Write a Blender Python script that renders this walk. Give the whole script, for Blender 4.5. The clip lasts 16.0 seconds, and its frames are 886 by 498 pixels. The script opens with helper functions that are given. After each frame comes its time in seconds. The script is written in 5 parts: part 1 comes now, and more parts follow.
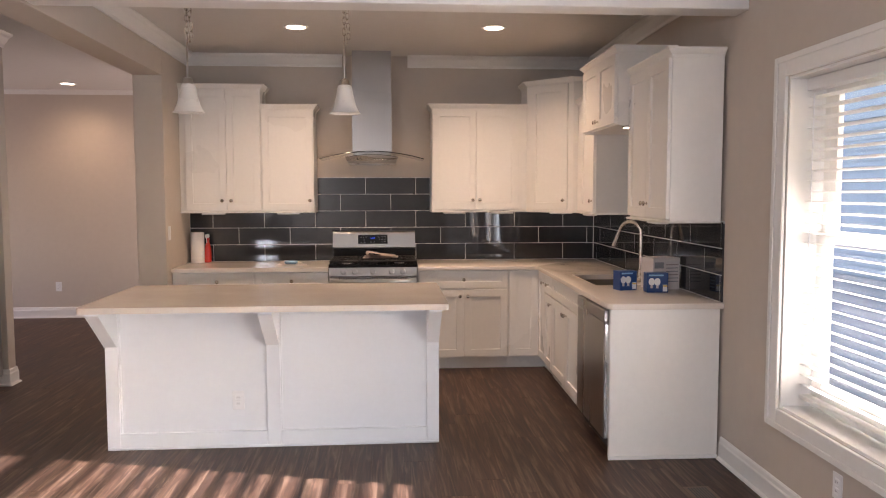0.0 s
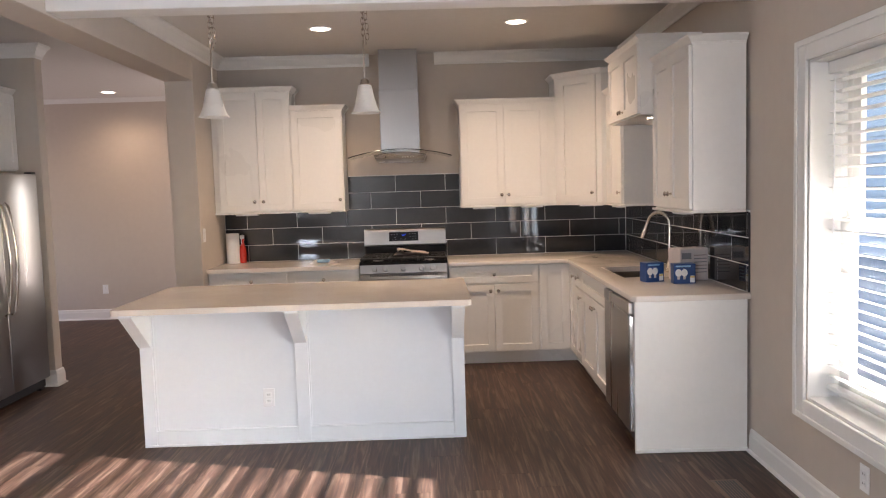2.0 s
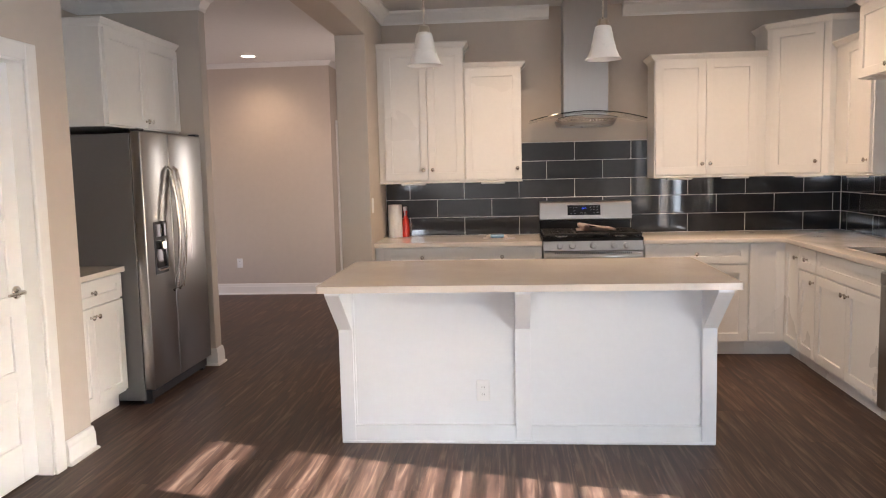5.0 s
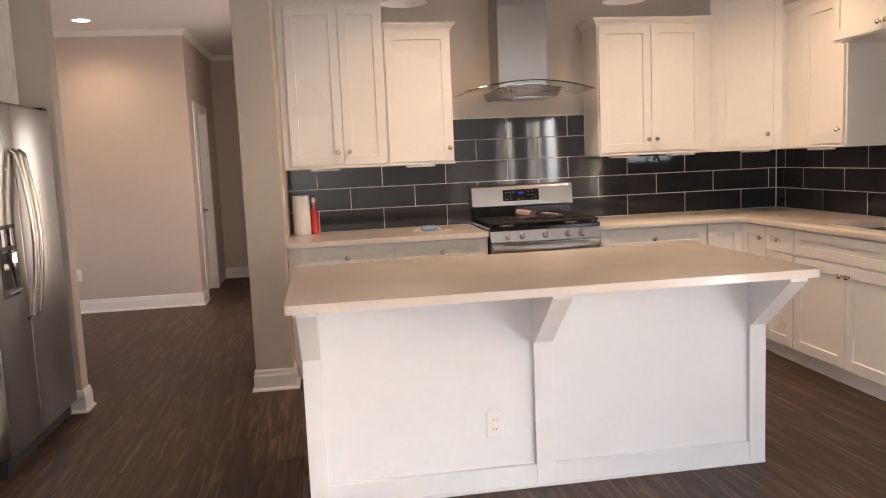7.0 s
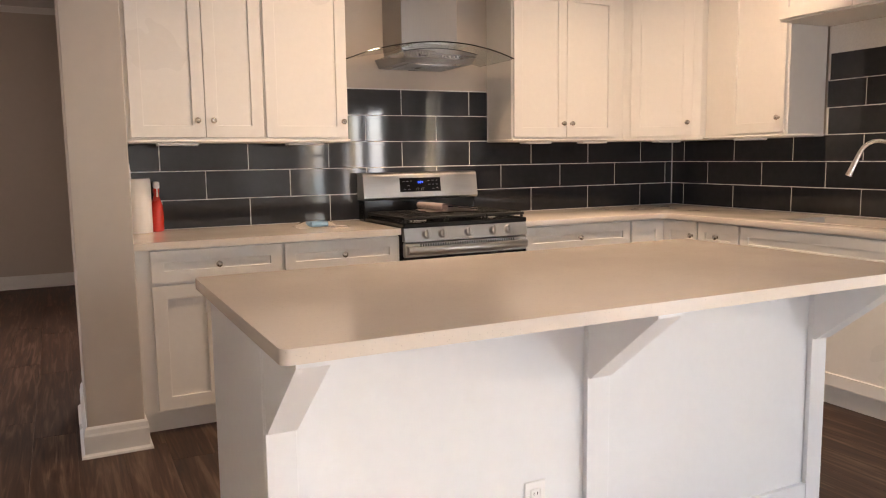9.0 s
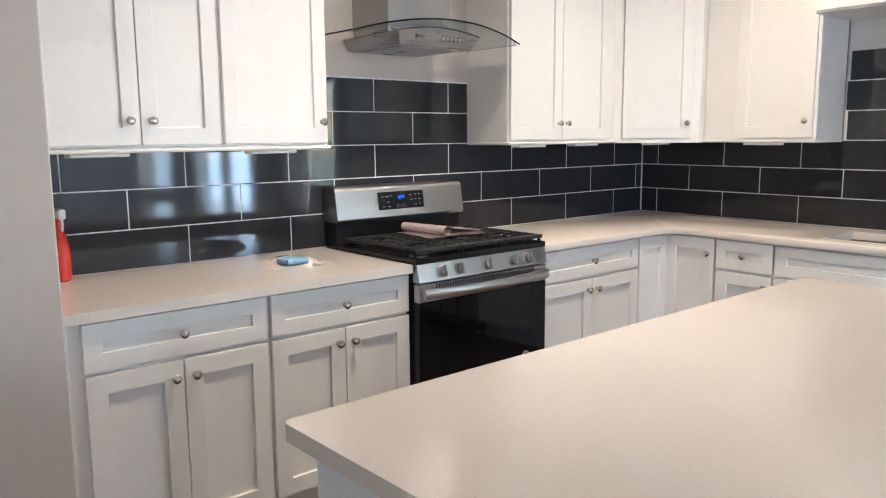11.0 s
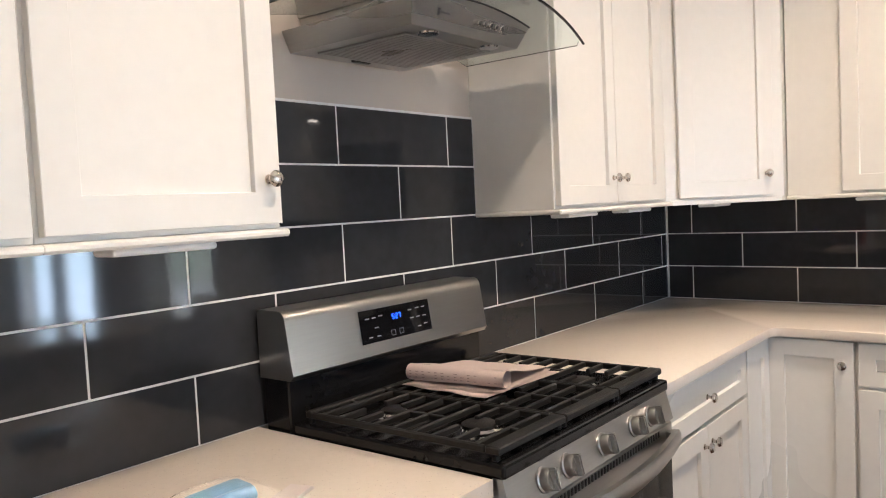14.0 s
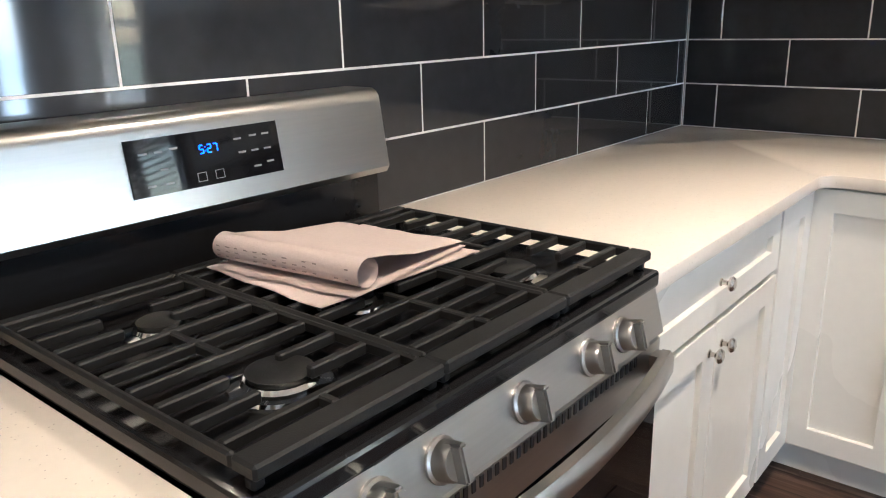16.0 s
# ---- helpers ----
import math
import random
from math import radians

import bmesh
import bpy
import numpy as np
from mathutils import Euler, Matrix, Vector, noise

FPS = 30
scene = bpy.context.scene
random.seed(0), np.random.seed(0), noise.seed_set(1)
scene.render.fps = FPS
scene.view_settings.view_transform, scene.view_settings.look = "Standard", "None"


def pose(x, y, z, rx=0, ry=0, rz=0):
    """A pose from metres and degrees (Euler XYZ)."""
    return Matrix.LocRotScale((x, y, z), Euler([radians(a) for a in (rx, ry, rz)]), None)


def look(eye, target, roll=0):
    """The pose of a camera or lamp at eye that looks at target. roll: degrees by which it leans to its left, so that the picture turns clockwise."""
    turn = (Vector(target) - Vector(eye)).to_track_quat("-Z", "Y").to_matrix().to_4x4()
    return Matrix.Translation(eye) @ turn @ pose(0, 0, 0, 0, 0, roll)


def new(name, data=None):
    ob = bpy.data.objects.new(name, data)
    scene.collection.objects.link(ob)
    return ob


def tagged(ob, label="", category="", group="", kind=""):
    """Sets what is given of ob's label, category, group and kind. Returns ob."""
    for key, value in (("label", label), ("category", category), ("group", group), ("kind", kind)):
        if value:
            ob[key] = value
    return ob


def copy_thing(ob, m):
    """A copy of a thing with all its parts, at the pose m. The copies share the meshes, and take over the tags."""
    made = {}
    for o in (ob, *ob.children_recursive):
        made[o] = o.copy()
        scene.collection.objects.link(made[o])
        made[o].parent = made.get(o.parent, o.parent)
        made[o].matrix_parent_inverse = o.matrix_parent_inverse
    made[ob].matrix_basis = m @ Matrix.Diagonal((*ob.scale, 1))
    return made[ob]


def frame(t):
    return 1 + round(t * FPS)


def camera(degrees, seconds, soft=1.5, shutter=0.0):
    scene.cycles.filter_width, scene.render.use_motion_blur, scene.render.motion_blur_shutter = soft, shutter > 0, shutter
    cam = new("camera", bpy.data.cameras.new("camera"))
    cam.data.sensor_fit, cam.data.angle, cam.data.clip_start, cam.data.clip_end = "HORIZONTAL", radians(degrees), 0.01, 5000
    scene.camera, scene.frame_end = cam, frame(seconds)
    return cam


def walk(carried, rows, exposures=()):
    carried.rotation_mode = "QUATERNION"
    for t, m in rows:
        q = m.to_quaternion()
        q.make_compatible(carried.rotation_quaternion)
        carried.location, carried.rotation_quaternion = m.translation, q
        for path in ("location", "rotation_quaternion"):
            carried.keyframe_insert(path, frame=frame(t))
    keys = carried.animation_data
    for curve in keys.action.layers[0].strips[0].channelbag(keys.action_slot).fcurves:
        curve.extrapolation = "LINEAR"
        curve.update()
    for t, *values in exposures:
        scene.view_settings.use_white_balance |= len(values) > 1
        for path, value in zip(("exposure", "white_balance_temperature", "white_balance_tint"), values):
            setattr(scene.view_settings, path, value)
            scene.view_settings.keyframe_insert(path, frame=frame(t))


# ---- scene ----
cam = camera(60.2, 16.0, soft=1.1)
PATH = [
    (0, (0.036, 0.015, 1.55), (0.184, 2.004, 1.403), -0.1),
    (0.5, (0.135, 0.011, 1.548), (0.086, 2.005, 1.399), -0.8),
    (1, (0.136, -0.008, 1.55), (0.079, 1.985, 1.398), -1.4),
    (1.5, (0.154, -0.025, 1.556), (0.149, 1.969, 1.401), -1.7),
    (2, (0.176, -0.014, 1.555), (0.204, 1.98, 1.397), -1.7),
    (2.5, (0.131, -0.022, 1.55), (0.097, 1.971, 1.387), -1.6),
    (3, (0.032, -0.019, 1.548), (-0.128, 1.967, 1.374), -1.4),
    (3.5, (-0.108, 0.038, 1.527), (-0.411, 2.007, 1.341), -1.2),
    (6, (-1.149, 1.146, 1.447), (-1.123, 3.133, 1.223), -2.0),
    (6.5, (-1.331, 1.359, 1.427), (-1.184, 3.34, 1.189), -2.5),
    (7, (-1.521, 1.635, 1.404), (-1.222, 3.599, 1.171), -2.5),
    (7.5, (-1.677, 1.979, 1.358), (-1.227, 3.915, 1.129), -2.2),
    (8, (-1.817, 2.27, 1.336), (-1.23, 4.169, 1.112), -1.8),
    (8.5, (-1.962, 2.566, 1.308), (-1.205, 4.404, 1.086), -1.1),
    (9, (-2.05, 2.894, 1.285), (-1.163, 4.671, 1.045), -0.8),
    (11.5, (-2.34, 4.501, 1.441), (-1.018, 5.969, 1.128), -0.7),
    (12, (-2.302, 4.788, 1.424), (-0.979, 6.247, 1.08), -1.0),
    (12.5, (-2.164, 5.088, 1.397), (-0.827, 6.527, 1.021), -0.9),
    (13, (-2.009, 5.317, 1.358), (-0.61, 6.698, 0.988), -0.6),
    (13.5, (-1.831, 5.572, 1.378), (-0.332, 6.87, 1.114), -1.2),
    (14, (-1.573, 5.77, 1.416), (-0.011, 7.014, 1.303), -2.8),
    (14.5, (-1.364, 5.871, 1.497), (0.2, 7.118, 1.533), -4.2),
    (15, (-1.156, 5.972, 1.474), (0.426, 7.195, 1.422), -2.7),
    (15.5, (-0.989, 6.071, 1.367), (0.531, 7.276, 0.879), -1.2),
    (16, (-0.766, 6.086, 1.316), (0.705, 7.314, 0.741), -1.4),
]

walk(cam, [(t, look(eye, target, roll)) for t, eye, target, roll in PATH],
     exposures=[(0, 3.57, 6950, 25), (1.5, 3.66, 6600, 21), (4, 3.68, 6500, 18), (7, 3.8, 7100, 22), (9, 3.85, 7100, 21), (11.5, 4.3, 5100, 7), (14, 4.15, 5700, 11), (16, 4.55, 5350, 7)])

# ---- world, sun, the daylight of openings behind the camera, and added fill lamps ----
world = bpy.data.worlds.new("sky")
scene.world = world
world.use_nodes = True
wn = world.node_tree
sky = wn.nodes.new("ShaderNodeTexSky")
sky.sky_type, sky.sun_disc = "NISHITA", False
sky.sun_elevation, sky.sun_rotation = radians(17.2), radians(105)
wn.links.new(sky.outputs[0], wn.nodes["Background"].inputs[0])
wn.nodes["Background"].inputs[1].default_value = 0.085

sun = new("sun", bpy.data.lights.new("sun", "SUN"))
sun.data.energy, sun.data.angle, sun.data.color = 5.0, radians(0.5), (1.0, 0.97, 0.92)
sun.matrix_world = look((6, -1.1, 2.0), (6 - 1, -1.1 + 0.27, 2.0 - 0.325))


def area(name, eye, target, w, h, power, color):
    lamp = new(name, bpy.data.lights.new(name, "AREA"))
    lamp.data.shape, lamp.data.size, lamp.data.size_y = "RECTANGLE", w, h
    lamp.data.energy, lamp.data.color = power, color
    lamp.matrix_world = look(eye, target)
    return lamp


DAY = (0.71, 0.86, 1.0)
area("patio_daylight", (2.13, 1.0, 1.1), (0, 1.0, 1.1), 1.7, 1.85, 11, DAY)
area("side_window_daylight", (2.10, -1.25, 1.35), (0, -1.25, 1.35), 1.2, 1.45, 3, DAY)
# added fill for the island front and window wall, kept out of tile reflections
area("living_window_daylight", (-3.09, -5.2, 1.62), (0, -5.0, 1.5), 2.4, 1.1, 33, DAY)
# added pinkish fill that gives the far room walls their lilac tone
area("far_room_daylight", (-6.95, 8.2, 1.35), (0, 8.2, 1.35), 1.6, 1.5, 2.0, (1.0, 0.84, 0.90))
# added warm fill that browns the hall walls; no source is known there
area("hall_daylight", (-1.66, 8.75, 1.35), (-7, 8.75, 1.35), 1.0, 1.5, 1.7, (1.0, 0.86, 0.78))


def downlight_lamp(x, y, z, power):
    lamp = new("downlight_lamp", bpy.data.lights.new("downlight_lamp", "SPOT"))
    lamp.data.energy, lamp.data.color = power, (1.0, 0.76, 0.52)
    lamp.data.spot_size, lamp.data.spot_blend, lamp.data.shadow_soft_size = radians(150), 1.0, 0.07
    lamp.matrix_world = look((x, y, z), (x, y + 0.001, 0))


CEIL = 2.815
DOWNLIGHTS = ((-0.64, 6.02), (0.87, 5.95), (-3.62, 9.25))
for (dx, dy), watts in zip(DOWNLIGHTS, (8.5, 8.5, 3.6)):
    downlight_lamp(dx, dy, CEIL - 0.02, watts)


# ---- materials ----
def material(name, color, rough=0.5, metal=0.0, spread=0.04, scale=6.0, bump=0.0, bump_scale=200.0, coat=0.0, stretch=(1, 1, 1), rough_spread=0.08):
    """A painted, stone or metal surface: colour varied at a large and a fine scale, with fine relief."""
    m = bpy.data.materials.new(name)
    m.use_nodes = True
    n, ln = m.node_tree.nodes, m.node_tree.links
    b = n["Principled BSDF"]
    b.inputs["Metallic"].default_value = metal
    b.inputs["Coat Weight"].default_value = coat
    geo = n.new("ShaderNodeNewGeometry")
    mp = n.new("ShaderNodeMapping")
    mp.inputs["Scale"].default_value = stretch
    ln.new(geo.outputs["Position"], mp.inputs["Vector"])
    t1, t2 = n.new("ShaderNodeTexNoise"), n.new("ShaderNodeTexNoise")
    t1.inputs["Scale"].default_value, t2.inputs["Scale"].default_value = scale * 0.3, scale * 8
    t1.inputs["Detail"].default_value = t2.inputs["Detail"].default_value = 4
    for t in (t1, t2):
        ln.new(mp.outputs[0], t.inputs["Vector"])
    mix = n.new("ShaderNodeMath")
    mix.operation = "ADD"
    ln.new(t1.outputs["Fac"], mix.inputs[0]), ln.new(t2.outputs["Fac"], mix.inputs[1])
    ramp = n.new("ShaderNodeMapRange")
    ramp.inputs["From Min"].default_value, ramp.inputs["From Max"].default_value = 0.6, 1.4
    ramp.inputs["To Min"].default_value, ramp.inputs["To Max"].default_value = 1 - spread, 1 + spread
    ln.new(mix.outputs[0], ramp.inputs["Value"])
    col = n.new("ShaderNodeVectorMath")
    col.operation = "SCALE"
    col.inputs[0].default_value = color
    ln.new(ramp.outputs[0], col.inputs["Scale"])
    ln.new(col.outputs[0], b.inputs["Base Color"])
    r = n.new("ShaderNodeMapRange")
    r.inputs["From Min"].default_value, r.inputs["From Max"].default_value = 0.3, 0.7
    r.inputs["To Min"].default_value, r.inputs["To Max"].default_value = max(0.01, rough - rough_spread), rough + rough_spread
    ln.new(t1.outputs["Fac"], r.inputs["Value"])
    ln.new(r.outputs[0], b.inputs["Roughness"])
    if bump:
        t3, bp = n.new("ShaderNodeTexNoise"), n.new("ShaderNodeBump")
        t3.inputs["Scale"].default_value = bump_scale
        ln.new(mp.outputs[0], t3.inputs["Vector"])
        bp.inputs["Strength"].default_value, bp.inputs["Distance"].default_value = bump, 0.002
        ln.new(t3.outputs["Fac"], bp.inputs["Height"])
        ln.new(bp.outputs[0], b.inputs["Normal"])
    return m


def plank_material(name, island):
    """Dark brown vinyl planks: long grain, knots, a tone of its own for each plank."""
    m = bpy.data.materials.new(name)
    m.use_nodes = True
    n, ln = m.node_tree.nodes, m.node_tree.links
    b = n["Principled BSDF"]
    b.inputs["Specular IOR Level"].default_value = 0.25
    geo = n.new("ShaderNodeNewGeometry")
    rnd = geo.outputs["Random Per Island"] if island else n.new("ShaderNodeObjectInfo").outputs["Random"]
    off = n.new("ShaderNodeMath")
    off.operation, off.inputs[1].default_value = "MULTIPLY", 37.0
    ln.new(rnd, off.inputs[0])
    mp = n.new("ShaderNodeMapping")
    mp.inputs["Scale"].default_value = (1, 0.055, 1)
    ln.new(geo.outputs["Position"], mp.inputs["Vector"])
    add = n.new("ShaderNodeVectorMath")
    ln.new(mp.outputs[0], add.inputs[0]), ln.new(off.outputs[0], add.inputs[1])
    grain, fine = n.new("ShaderNodeTexNoise"), n.new("ShaderNodeTexNoise")
    grain.inputs["Scale"].default_value, grain.inputs["Detail"].default_value, grain.inputs["Distortion"].default_value = 34, 7, 1.0
    fine.inputs["Scale"].default_value, fine.inputs["Detail"].default_value = 120, 3
    ln.new(add.outputs[0], grain.inputs["Vector"]), ln.new(add.outputs[0], fine.inputs["Vector"])
    ramp = n.new("ShaderNodeValToRGB")
    e = ramp.color_ramp.elements
    e[0].position, e[0].color = 0.30, (0.022, 0.0125, 0.0095, 1)
    e[1].position, e[1].color = 0.78, (0.20, 0.14, 0.104, 1)
    mid = ramp.color_ramp.elements.new(0.52)
    mid.color = (0.074, 0.041, 0.029, 1)
    ln.new(grain.outputs["Fac"], ramp.inputs[0])
    tone = n.new("ShaderNodeMapRange")
    tone.inputs["To Min"].default_value, tone.inputs["To Max"].default_value = 0.86, 1.12
    ln.new(rnd, tone.inputs["Value"])
    f2 = n.new("ShaderNodeMapRange")
    f2.inputs["From Min"].default_value, f2.inputs["From Max"].default_value = 0.3, 0.7
    f2.inputs["To Min"].default_value, f2.inputs["To Max"].default_value = 0.82, 1.15
    ln.new(fine.outputs["Fac"], f2.inputs["Value"])
    mul = n.new("ShaderNodeMath")
    mul.operation = "MULTIPLY"
    ln.new(tone.outputs[0], mul.inputs[0]), ln.new(f2.outputs[0], mul.inputs[1])
    sc = n.new("ShaderNodeVectorMath")
    sc.operation = "SCALE"
    ln.new(ramp.outputs[0], sc.inputs[0]), ln.new(mul.outputs[0], sc.inputs["Scale"])
    ln.new(sc.outputs[0], b.inputs["Base Color"])
    rr = n.new("ShaderNodeMapRange")
    rr.inputs["To Min"].default_value, rr.inputs["To Max"].default_value = 0.36, 0.56
    ln.new(grain.outputs["Fac"], rr.inputs["Value"])
    ln.new(rr.outputs[0], b.inputs["Roughness"])
    bp = n.new("ShaderNodeBump")
    bp.inputs["Strength"].default_value, bp.inputs["Distance"].default_value = 0.25, 0.001
    ln.new(fine.outputs["Fac"], bp.inputs["Height"])
    ln.new(bp.outputs[0], b.inputs["Normal"])
    return m


def quartz_material():
    """Pale polished quartz with small grey and clear flecks."""
    m = material("quartz", (0.72, 0.65, 0.575), rough=0.14, spread=0.03, scale=9, rough_spread=0.04)
    n, ln = m.node_tree.nodes, m.node_tree.links
    b = n["Principled BSDF"]
    src = b.inputs["Base Color"].links[0].from_socket
    geo = n.new("ShaderNodeNewGeometry")
    vor = n.new("ShaderNodeTexVoronoi")
    vor.inputs["Scale"].default_value = 150
    ln.new(geo.outputs["Position"], vor.inputs["Vector"])
    lim = n.new("ShaderNodeMath")
    lim.operation, lim.inputs[1].default_value = "LESS_THAN", 0.16
    ln.new(vor.outputs["Distance"], lim.inputs[0])
    pick = n.new("ShaderNodeSeparateColor")
    ln.new(vor.outputs["Color"], pick.inputs[0])
    lim2 = n.new("ShaderNodeMath")
    lim2.operation, lim2.inputs[1].default_value = "GREATER_THAN", 0.6
    ln.new(pick.outputs[0], lim2.inputs[0])
    both = n.new("ShaderNodeMath")
    both.operation = "MULTIPLY"
    ln.new(lim.outputs[0], both.inputs[0]), ln.new(lim2.outputs[0], both.inputs[1])
    mix = n.new("ShaderNodeMix")
    mix.data_type = "RGBA"
    ln.new(both.outputs[0], mix.inputs["Factor"])
    ln.new(src, mix.inputs["A"])
    mix.inputs["B"].default_value = (0.53, 0.47, 0.42, 1)
    ln.new(mix.outputs["Result"], b.inputs["Base Color"])
    return m


def tile_material():
    m = material("glazed_tile", (0.028, 0.029, 0.032), rough=0.045, spread=0.16, scale=3, bump=0.03, bump_scale=10, rough_spread=0.015)
    n, ln = m.node_tree.nodes, m.node_tree.links
    b = n["Principled BSDF"]
    src = b.inputs["Base Color"].links[0].from_socket
    info, mr, sc = n.new("ShaderNodeObjectInfo"), n.new("ShaderNodeMapRange"), n.new("ShaderNodeVectorMath")
    mr.inputs["To Min"].default_value, mr.inputs["To Max"].default_value = 0.85, 1.15
    ln.new(info.outputs["Random"], mr.inputs["Value"])
    sc.operation = "SCALE"
    ln.new(src, sc.inputs[0]), ln.new(mr.outputs[0], sc.inputs["Scale"])
    ln.new(sc.outputs[0], b.inputs["Base Color"])
    return m


def glass_material(name, color=(1, 1, 1), rough=0.0, thin=True):
    m = bpy.data.materials.new(name)
    m.use_nodes = True
    b = m.node_tree.nodes["Principled BSDF"]
    b.inputs["Base Color"].default_value = (*color, 1)
    b.inputs["Roughness"].default_value = rough
    b.inputs["Transmission Weight"].default_value = 1
    b.inputs["IOR"].default_value = 1.45 if not thin else 1.1
    return m


def glow(name, color, strength):
    m = bpy.data.materials.new(name)
    m.use_nodes = True
    b = m.node_tree.nodes["Principled BSDF"]
    b.inputs["Base Color"].default_value = (*color, 1)
    b.inputs["Emission Color"].default_value = (*color, 1)
    b.inputs["Emission Strength"].default_value = strength
    return m


WALL = material("wall_paint", (0.55, 0.485, 0.42), rough=0.75, spread=0.03, scale=2, bump=0.12, bump_scale=260)
CEILING = material("ceiling_paint", (0.68, 0.66, 0.63), rough=0.85, spread=0.03, scale=2, bump=0.15, bump_scale=200)
TRIM = material("trim_paint", (0.80, 0.79, 0.76), rough=0.35, spread=0.02, scale=4)
CABINET = material("cabinet_paint", (0.81, 0.785, 0.74), rough=0.33, spread=0.025, scale=4, bump=0.03, bump_scale=90)
ISLAND = material("island_paint", (0.79, 0.81, 0.83), rough=0.38, spread=0.02, scale=4)
DOORP = material("door_paint", (0.80, 0.80, 0.79), rough=0.4, spread=0.02, scale=4)
QUARTZ = quartz_material()
TILE = tile_material()
GROUT = material("grout", (0.76, 0.75, 0.73), rough=0.85, spread=0.08, scale=12, bump=0.2)
STEEL = material("brushed_steel", (0.45, 0.44, 0.425), rough=0.30, metal=1, spread=0.05, scale=3, stretch=(0.4, 1, 8), rough_spread=0.03)
STEEL_V = material("brushed_steel_vertical", (0.42, 0.41, 0.40), rough=0.30, metal=1, spread=0.03, scale=3, stretch=(8, 8, 0.4), rough_spread=0.03)
FRIDGE_SIDE = material("grey_lacquered_steel", (0.13, 0.125, 0.12), rough=0.5, spread=0.04, bump=0.1, bump_scale=400)
NICKEL = material("satin_nickel", (0.62, 0.58, 0.53), rough=0.22, metal=1, spread=0.03)
CHROME = material("chrome", (0.75, 0.74, 0.72), rough=0.10, metal=1, spread=0.02)
BLACKGLASS = material("black_glass", (0.006, 0.006, 0.007), rough=0.04, spread=0.1, rough_spread=0.015)
BLACK = material("black_enamel", (0.010, 0.010, 0.011), rough=0.16, spread=0.1, rough_spread=0.05)
IRON = material("cast_iron", (0.012, 0.012, 0.012), rough=0.5, spread=0.2, scale=20, bump=0.25, bump_scale=500)
for dark in (BLACKGLASS, BLACK, IRON):
    dark.node_tree.nodes["Principled BSDF"].inputs["Specular IOR Level"].default_value = 0.28
DARK = material("dark_plastic", (0.02, 0.02, 0.022), rough=0.4, spread=0.1)
WHITE = material("white_plastic", (0.82, 0.82, 0.82), rough=0.35, spread=0.02)
BLIND = material("blind_slat", (0.82, 0.82, 0.80), rough=0.45, spread=0.02)
RED = material("red_plastic", (0.60, 0.035, 0.02), rough=0.3, spread=0.05)
PAPER = material("paper_towel", (0.85, 0.84, 0.82), rough=0.9, spread=0.04, bump=0.4, bump_scale=160)
NEWS = material("pinkish_newsprint", (0.56, 0.46, 0.43), rough=0.85, spread=0.06, scale=20, bump=0.2, bump_scale=300)
INK = material("grey_ink", (0.30, 0.24, 0.23), rough=0.85)
BLUEBOX = material("blue_card", (0.012, 0.055, 0.20), rough=0.35, spread=0.15, scale=14)
LIGHTBLUE = material("light_blue_print", (0.25, 0.48, 0.70), rough=0.4)
CARD = material("pale_card", (0.58, 0.52, 0.50), rough=0.6, spread=0.06)
YELLOW = material("yellow_print", (0.75, 0.55, 0.15), rough=0.5)
BLUEFILM = material("blue_cloth", (0.18, 0.32, 0.46), rough=0.4, spread=0.12, scale=30)
CLEARFILM = glass_material("clear_film", (0.97, 0.98, 1.0), 0.08)
GLASS = glass_material("window_glass")
HOODGLASS = glass_material("hood_glass", (0.90, 0.96, 0.93), 0.0, thin=False)
SHADE = material("opal_glass", (0.80, 0.77, 0.72), rough=0.3, spread=0.03, scale=20)
LENS = glow("lamp_lens", (1.0, 0.84, 0.66), 1.3)
CLOCK = glow("clock_digits", (0.02, 0.10, 1.0), 0.25)
PRINT = material("pale_print", (0.22, 0.22, 0.23), rough=0.5)
SIDING = material("pale_siding", (0.26, 0.29, 0.33), rough=0.7, spread=0.04)
SLATE = material("dark_pane", (0.05, 0.065, 0.08), rough=0.1)
ROOF = material("shingle", (0.10, 0.095, 0.09), rough=0.9, spread=0.2, scale=30)
GRASS = material("lawn", (0.07, 0.11, 0.04), rough=0.95, spread=0.4, scale=5, bump=0.5, bump_scale=60)
CONCRETE = material("concrete", (0.24, 0.24, 0.23), rough=0.9, spread=0.1, scale=3, bump=0.3, bump_scale=80)
VENT = material("brown_vent_metal", (0.16, 0.10, 0.07), rough=0.45, metal=0.3)
PLANK = plank_material("vinyl_plank", False)
PLANK_REST = plank_material("vinyl_plank_far", True)
SINK = material("sink_steel", (0.24, 0.21, 0.18), rough=0.42, metal=1, spread=0.05)

# ---- building helpers ----
ORIGIN = {}
SKEW = Matrix.Translation((2.03, 7.24, 0)) @ Matrix.Rotation(radians(-1.2), 4, "Z") @ Matrix.Translation((-2.03, -7.24, 0))
TURNED = [Matrix.Identity(4)]     # the window wall stands a little over a degree off square; what belongs to it is turned with it


def thing(name, at, label, category, group="", kind=""):
    ob = new(name)
    ob.empty_display_size = 0.1
    o = TURNED[0] @ Vector(at)
    ob.location = o
    ORIGIN[ob] = o
    return tagged(ob, label, category, group, kind)


